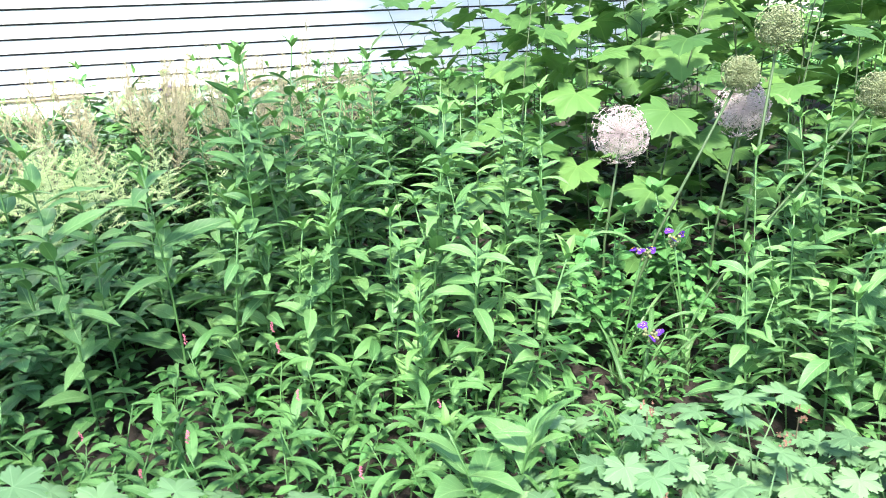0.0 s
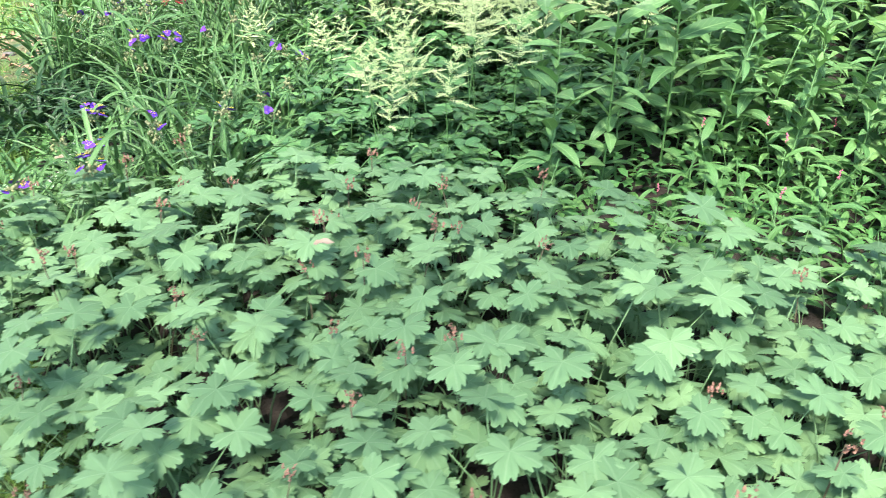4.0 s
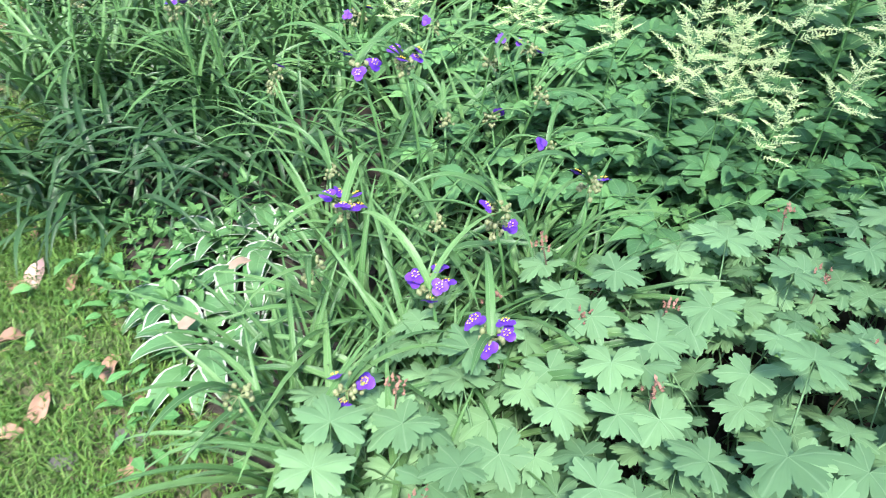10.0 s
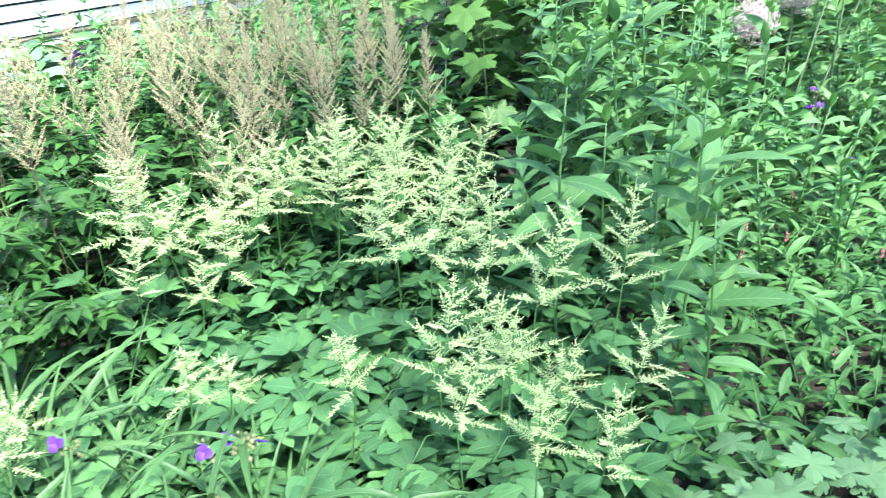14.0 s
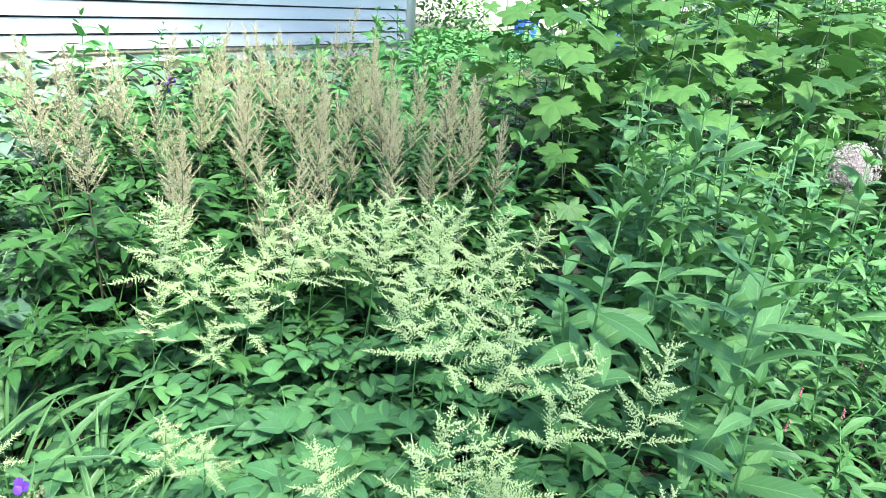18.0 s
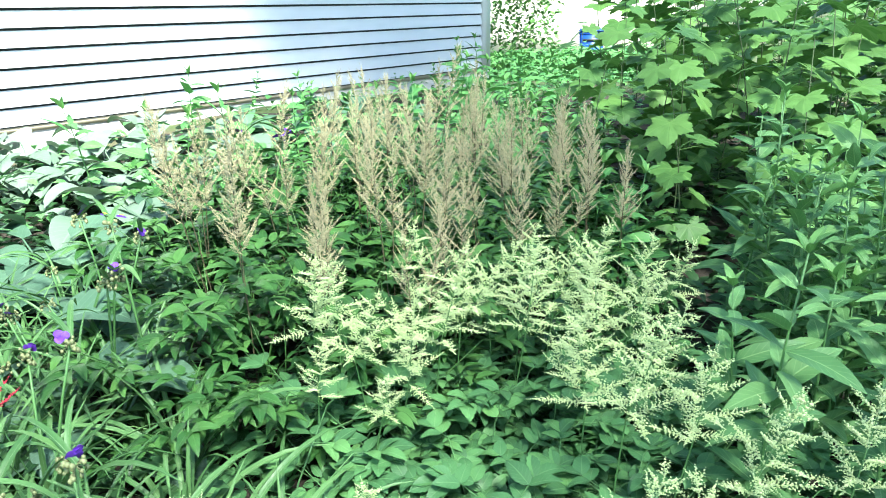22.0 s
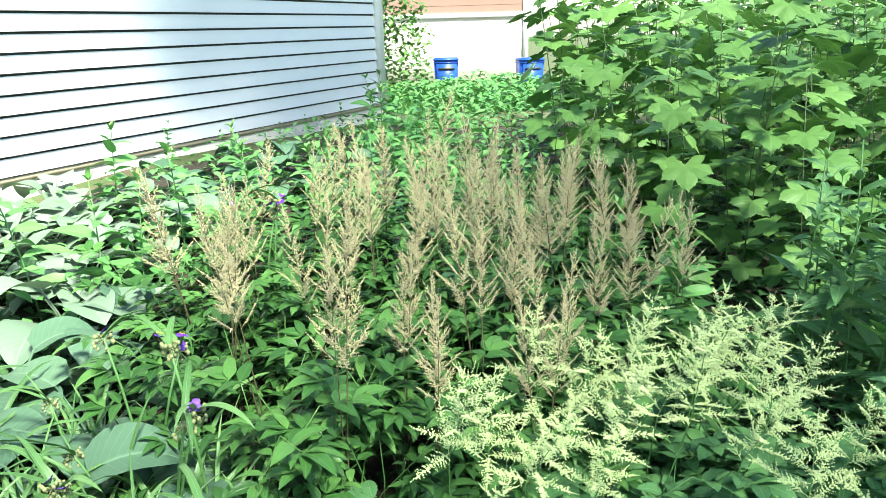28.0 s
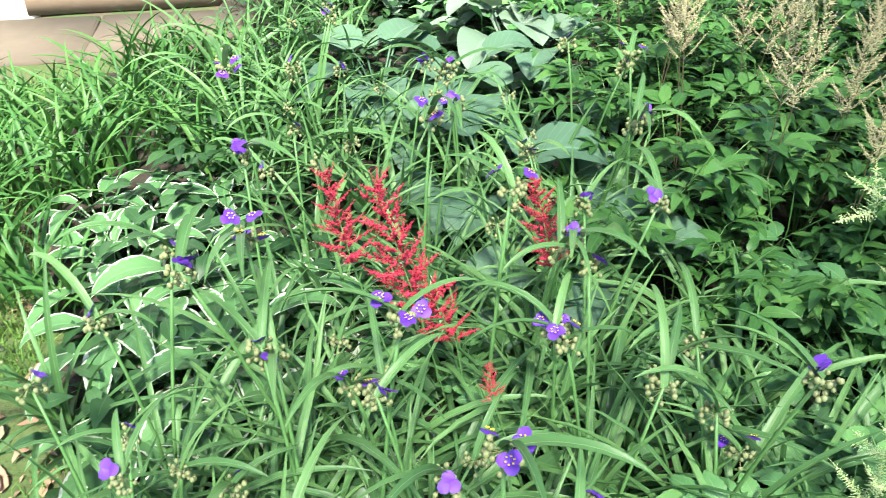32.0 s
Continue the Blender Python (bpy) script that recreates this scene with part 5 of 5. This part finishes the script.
def set_allium(maker, head):
    """Stands the plant so that its head comes to the given place."""
    ob = maker()
    top = next(c for c in ob.children if c.name.startswith("flower_head")).matrix_basis.translation
    x, y = head[0] - top.x, head[1] - top.y
    ob.matrix_basis = Matrix.Translation((x, y, head[2] - top.z))


def allium_to(head, lean, radius, mat, label):
    h = (head[2] - ground_z(head[0], head[1])) / math.cos(radians(lean))
    set_allium(make_allium(label, h, lean, radius, mat), head)


allium_to((2.6, 2.81, 0.72), 4, 0.088, M_ALLIUM, "allium with a round faded pinkish flower head")
allium_to((2.97, 2.84, 0.78), 6, 0.08, M_ALLIUM, "allium with a round faded pinkish flower head")
allium_to((2.9, 2.66, 0.9), 22, 0.05, M_ALLIUM_GREEN, "allium with a green ball of seeds")
allium_to((2.99, 2.65, 1.02), 3, 0.06, M_ALLIUM_GREEN, "tall allium with a green ball of seeds")
allium_to((3.3, 2.7, 0.83), 35, 0.06, M_ALLIUM_GREEN, "leaning allium with a green ball of seeds")


# ---- lawn, fallen leaves, mulch ----
def on_lawn(x, y):
    return not inside(BED, x, y) and y < 4.7


def build_grass():
    rng = np.random.RandomState(5)
    s_v, s_f, s_uv = [], [], []
    count = 0
    while count < 135000:
        x, y = rng.uniform(-5.0, 1.6), rng.uniform(-1.4, 4.7)
        near = math.hypot(x + 0.7, y - 1.5)
        if rng.rand() > 1.1 / (0.35 + near) * min(1.0, (3.7 - math.hypot(x + 1.2, y - 2.2)) / 1.3) or not on_lawn(x, y):
            continue
        if noise.noise((x * 2.6, y * 2.6, 3.0)) < 0.1 - 0.5 * rng.rand() or (x + 1.65) ** 2 + (y - 2.97) ** 2 < 0.05 + 0.03 * rng.rand():
            continue
        z = ground_z(x, y) - 0.003
        a, l, w, b = rng.uniform(0, 6.283), rng.uniform(0.018, 0.06), rng.uniform(0.001, 0.0021), rng.uniform(0.3, 1.6)
        dx, dy = math.cos(a), math.sin(a)
        k = len(s_v)
        m = (x + dx * l * 0.25 * b, y + dy * l * 0.25 * b, z + l * 0.6)
        t = (x + dx * l * 0.8 * b, y + dy * l * 0.8 * b, z + l * (1.0 - 0.3 * b))
        s_v += [(x - dy * w, y + dx * w, z), (x + dy * w, y - dx * w, z), (m[0] - dy * w * 0.8, m[1] + dx * w * 0.8, m[2]), (m[0] + dy * w * 0.8, m[1] - dx * w * 0.8, m[2]), t]
        s_f += [(k, k + 1, k + 3, k + 2), (k + 2, k + 3, k + 4)]
        s_uv += [(0.0, 0.2), (0.0, 0.8), (0.5, 0.2), (0.5, 0.8), (1.0, 0.5)]
        count += 1
    s = Shape()
    s.v, s.f, s.uv = s_v, s_f, s_uv
    tagged(new("lawn_grass", s.mesh("lawn_grass", M_GRASS)), "thin patchy lawn of short green grass", "grass", kind="stuff")


build_grass()


def build_litter():
    """Crumbs of dry leaf and twig lying between the blades of the lawn."""
    s, rng = Shape(), random.Random(77)
    for _ in range(5200):
        x, y = rng.uniform(-2.6, 0.2), rng.uniform(0.3, 4.5)
        if not on_lawn(x, y) or noise.noise((x * 2.6, y * 2.6, 3.0)) > 0.25 * rng.random() + 0.02:
            continue
        v, f, u = blade(rng.uniform(0.008, 0.03), rng.uniform(0.003, 0.012), ovate, 2, 10, 20, 0.5, 3, 0.3)
        s.add(v, f, u, aim((x, y, ground_z(x, y) + 0.006), rng.uniform(0, 360), rng.uniform(-25, 25), rng.uniform(-30, 30)))
    tagged(new("lawn_litter", s.mesh("lawn_litter", M_DEAD)), "crumbs of dry brown leaf between the grass", "leaf litter", kind="stuff")


build_litter()


def dead_leaf_mesh(mat, k):
    s = Shape()
    s.add(*blade(0.075 + 0.015 * k, 0.035 + 0.006 * k, ovate, 6, 25 - 18 * k, 40 - 45 * k, 0.6 - 0.5 * k, 5, 0.4))
    return s.mesh("fallen_leaf", mat)


DEAD = [dead_leaf_mesh(M_DEAD, 0), dead_leaf_mesh(M_DEAD, 1), dead_leaf_mesh(M_DEAD, -0.5)]
PALE = [dead_leaf_mesh(M_PALE_DEAD, 0), dead_leaf_mesh(M_PALE_DEAD, 1)]


def lay_leaf(x, y, mesh, label, lift=0.008, s=1.0):
    ob = new("fallen_leaf", mesh)
    ob.matrix_basis = aim((x, y, ground_z(x, y) + lift), rnd(0, 360), rnd(-8, 8), rnd(-20, 20), s)
    tagged(ob, label, "leaf", "fallen leaves")


for x, y in [(-0.93, 1.85), (-1.01, 1.56), (-0.84, 1.38), (-0.8, 1.53), (-0.63, 1.56), (-0.89, 1.74), (-1.2, 1.95), (-0.7, 1.62), (-0.55, 1.2), (-0.62, 1.4)]:
    lay_leaf(x, y, random.choice(DEAD), "curled brown fallen leaf on the lawn")
lay_leaf(-0.46, 1.75, PALE[0], "pale tan fallen leaf among the hosta leaves", 0.16, 0.65)
lay_leaf(-0.55, 1.66, PALE[1], "pale tan fallen leaf among the hosta leaves", 0.1, 0.6)
lay_leaf(-0.93, 1.86, dead_leaf_mesh(M_PINK_DEAD, 1), "pale pinkish fallen leaf on the lawn", 0.015)
for x, y in scatter([(-2.4, 1.0), (-2.4, 4.4), (-1.5, 3.4), (-0.8, 1.9), (-0.35, 1.0), (-0.9, 0.5)], 0.2, 71, 900):
    lay_leaf(x, y, random.choice(DEAD), "curled brown fallen leaf on the lawn", 0.006, rnd(0.5, 1.0))
for x, y in scatter([(-1.9, 2.7), (-1.9, 3.2), (-1.4, 3.1), (-1.35, 2.75)], 0.06, 72, 500):
    lay_leaf(x, y, random.choice(DEAD), "dry leaf in the litter at the bed's edge", 0.006, rnd(0.5, 0.9))


def flat_stone_mesh(seed):
    """A small worn stone, uneven all round and flat on top."""
    bm = bmesh.new()
    bmesh.ops.create_icosphere(bm, subdivisions=3, radius=1.0)
    verts = []
    for v in bm.verts:
        k = 1 + 0.35 * noise.noise(v.co * 1.7 + Vector((seed, 0, 0)))
        verts.append(Vector((v.co.x * 0.034 * k, v.co.y * 0.022 * k, max(-0.3, min(0.45, v.co.z)) * 0.02)))
    shape = Shape().add(verts, [tuple(v.index for v in f.verts) for f in bm.faces])
    bm.free()
    return shape.mesh("flat_stone", M_STONE)


for i, (x, y) in enumerate([(-0.72, 1.45), (-0.95, 1.6), (-0.62, 1.5), (-1.05, 1.75), (-0.8, 1.36), (-1.6, 2.9)]):
    st = tagged(new("flat_stone", flat_stone_mesh(i * 3.1)), "flat grey stone sunk in the lawn", "stone", "lawn stones")
    st.matrix_basis = Matrix.Translation((x, y, ground_z(x, y) + 0.003)) @ Matrix.Rotation(i * 1.3, 4, "Z") @ Matrix.Scale(0.8 + 0.12 * (i % 4), 4)
bm = bmesh.new()
bmesh.ops.create_icosphere(bm, subdivisions=4, radius=0.13)
pebble = Shape().add([Vector((v.co.x * 1.15, v.co.y, v.co.z * 0.85)) * (1 + 0.08 * noise.noise(v.co * 9)) for v in bm.verts], [tuple(v.index for v in f.verts) for f in bm.faces])
bm.free()
st = tagged(new("edging_stone", pebble.mesh("edging_stone", M_PINK_STONE)), "smooth rounded pinkish grey stone at the lawn's end", "stone")
st.matrix_basis = Matrix.Translation((-2.28, 4.5, ground_z(-2.28, 4.5) + 0.06))
petal = new("fallen_petal", dead_leaf_mesh(M_PALE_DEAD, 0.4))
petal.matrix_basis = aim((0.66, 1.09, 0.385), 20, -5, 10, 0.5)
tagged(petal, "pale fallen petal lying on the geranium leaves", "petal")


def build_mulch():
    s, rng = Shape(), random.Random(9)
    for _ in range(2600):
        x, y = rng.uniform(-1.2, 3.8), rng.uniform(0.7, 3.6)
        if not inside(BED, x, y):
            continue
        v, f = bead((0, 0, 0), rng.uniform(0.008, 0.02), 0.35)
        s.add(v, f, None, Matrix.Translation((x, y, ground_z(x, y) + 0.003)) @ Euler((rng.uniform(-0.4, 0.4), rng.uniform(-0.4, 0.4), rng.uniform(0, 6))).to_matrix().to_4x4() @ Matrix.Diagonal((1, 0.4, 1, 1)))
    tagged(new("mulch", s.mesh("mulch", M_MULCH, False)), "dark bark mulch between the plants", "mulch", kind="stuff")


build_mulch()


# ---- far greenery ----
def build_thicket(name, label, cx, cy, w, d, h, n, seed, mat, size=0.12):
    rng, s = random.Random(seed), Shape()
    for _ in range(n):
        a, r, z = rng.uniform(0, 6.283), math.sqrt(rng.random()), rng.random()
        x, y = cx + math.cos(a) * r * w * (1.05 - 0.4 * z**3), cy + math.sin(a) * r * d * (1.05 - 0.4 * z**3)
        v, f, u = blade(size * rng.uniform(0.6, 1.2), size * 0.6, ovate, 2, 10, 50, 0.2)
        s.add(v, f, u, aim((x, y, ground_z(x, y) + z * h * (1 + 0.75 * noise.noise((x * 1.3, y * 1.3, 5.0)))), rng.uniform(0, 360), rng.uniform(-30, 40), rng.uniform(-30, 30)))
    tagged(new(name, s.mesh(name, mat)), label, "shrub", "far shrubs", kind="stuff")


build_thicket("shrub", "dense leafy shrub by the house corner", 5.9, 11.4, 0.5, 0.7, 3.0, 2600, 1, M_MAPLE)
build_thicket("shrub", "green undergrowth beyond the house corner", 6.6, 10.4, 1.9, 2.2, 0.42, 4200, 2, M_WALLPLANT, 0.13)
build_thicket("hedge", "dark green thicket behind the saplings", 10.8, 7.4, 2.8, 3.2, 2.6, 4800, 3, M_MAPLE, 0.19)
build_thicket("hedge", "dark green thicket beyond the bed", 7.8, 3.6, 1.6, 2.6, 1.9, 5000, 4, M_MAPLE, 0.14)
build_thicket("hedge", "tall dark hedge far across the yard", 27, 13, 8, 6, 5.0, 5500, 5, M_MAPLE, 0.4)


def build_undergrowth():
    """Low leaves that close the soil between the taller plants."""
    rng, light, dark = random.Random(12), Shape(), Shape()
    zones = [([(0.9, 1.8), (1.1, 2.9), (2.2, 3.3), (4.2, 3.2), (4.2, 1.9), (2.7, 1.95), (2.4, 1.6), (1.5, 1.65)], 5200, 0.16, 0.05), ([(1.5, 3.2), (1.7, 4.4), (3.0, 5.3), (6, 6.4), (6.5, 3.0), (2.4, 3.1)], 5200, 0.2, 0.11),
             ([(1.5, 4.4), (2.2, 6.0), (3.2, 7.2), (5.2, 9.2), (5.2, 7.2), (3.2, 5.6), (2.2, 4.4)], 3600, 0.4, 0.09), ([(-0.45, 4.4), (-0.4, 5.4), (2.6, 7.2), (3.4, 7.3), (1.8, 4.4), (0.9, 4.8), (0.2, 4.6)], 4200, 0.25, 0.08), ([(-0.9, 1.75), (-0.95, 2.1), (-0.4, 2.1), (-0.35, 1.3), (-0.5, 1.3)], 260, 0.06, 0.045), ([(-0.1, 1.8), (0.1, 4.4), (1.6, 4.5), (1.5, 2.9), (0.9, 1.8)], 2600, 0.18, 0.05),
             ([(-1.35, 2.6), (-1.4, 3.5), (-1.05, 5.3), (0.0, 5.4), (-0.05, 2.8), (-0.6, 2.4)], 3600, 0.16, 0.07)]
    for k, (poly, n, high, size) in enumerate(zones):
        # zones 1, 5 and 6 take the darker colour to paint in gap shade
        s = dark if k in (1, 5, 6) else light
        for x, y in ((rng.uniform(min(q[0] for q in poly), max(q[0] for q in poly)), rng.uniform(min(q[1] for q in poly), max(q[1] for q in poly))) for _ in range(n)):
            if not inside(poly, x, y):
                continue
            v, f, u = blade(size * rng.uniform(0.7, 1.3), size * rng.uniform(0.35, 0.6), ovate, 3, 15, 45, 0.2)
            s.add(v, f, u, aim((x, y, ground_z(x, y) + rng.random() ** 1.5 * high + 0.01), rng.uniform(0, 360), rng.uniform(-20, 30), rng.uniform(-20, 20)))
    tagged(new("undergrowth", light.mesh("undergrowth", M_WALLPLANT)), "low green undergrowth between the taller plants", "undergrowth", kind="stuff")
    tagged(new("undergrowth", dark.mesh("undergrowth", M_LIRIOPE)), "low leaves coloured dark as the shade under saplings and astilbes", "undergrowth", kind="stuff")


build_undergrowth()


# ---- the shade tree that stands behind the viewer ----
def build_shade_tree():
    tree = thing("shade_tree", "large leafy tree that shades the bed", "tree")
    base = Vector((-0.8, -5.6, ground_z(-0.8, -5.6)))
    tree.matrix_basis = Matrix.Translation(base)
    rng = random.Random(77)
    top = Vector((0.6, 0.8, 7.0))
    part("trunk", Shape().add(*tube([(0, 0, -0.2), (0.1, 0.1, 2.5), (0.35, 0.4, 5.0), top], 0.26, 0.1, 12)), M_BARK, tree)
    clumps = []
    # the crown reaches out over the bed and leaves the far west of the wall in the sun
    for gx, gy in scatter([(-1.7, 0.1), (-1.7, 3.4), (-0.2, 3.9), (1.6, 4.5), (4.8, 5.0), (4.8, 0.1)], 0.46, 78, 900):
        clumps.append((gx, gy, 0.4))
    for k in range(68):
        u = rng.uniform(0.42, 1.2) if k % 4 else rng.uniform(0.02, 0.14)
        clumps.append((1.0 + 2.2 * u + rng.uniform(-0.12, 0.12), 6.85 + 1.1 * u, rng.uniform(0.5, 3.2)))
    crown = Shape()
    for k, (gx, gy, gz) in enumerate(clumps):
        h = rng.uniform(6.2, 8.4)
        c = Vector((gx, gy, gz)) + SUN_WAY * ((h - gz) / SUN_WAY.z)
        r = rng.uniform(0.35, 0.6)
        if k % 8 == 0:
            start = top * rng.uniform(0.75, 1.0)
            part("limb", Shape().add(*tube([start, (start + c - base) / 2 + Vector((0, 0, 0.3)), c - base], 0.06, 0.015, 6)), M_BARK, tree)
        for _ in range(26 if gz == 0.4 else 170):
            d = Vector((rng.gauss(0, 1), rng.gauss(0, 1), rng.gauss(0, 0.7))).normalized() * r * rng.random() ** 0.5
            v, f, u = blade(0.17, 0.13, ovate, 2, 10, 40, 0.2)
            crown.add(v, f, u, aim(c - base + d, rng.uniform(0, 360), rng.uniform(-30, 30), rng.uniform(-30, 30)))
    part("crown", crown, M_MAPLE, tree)


build_shade_tree()
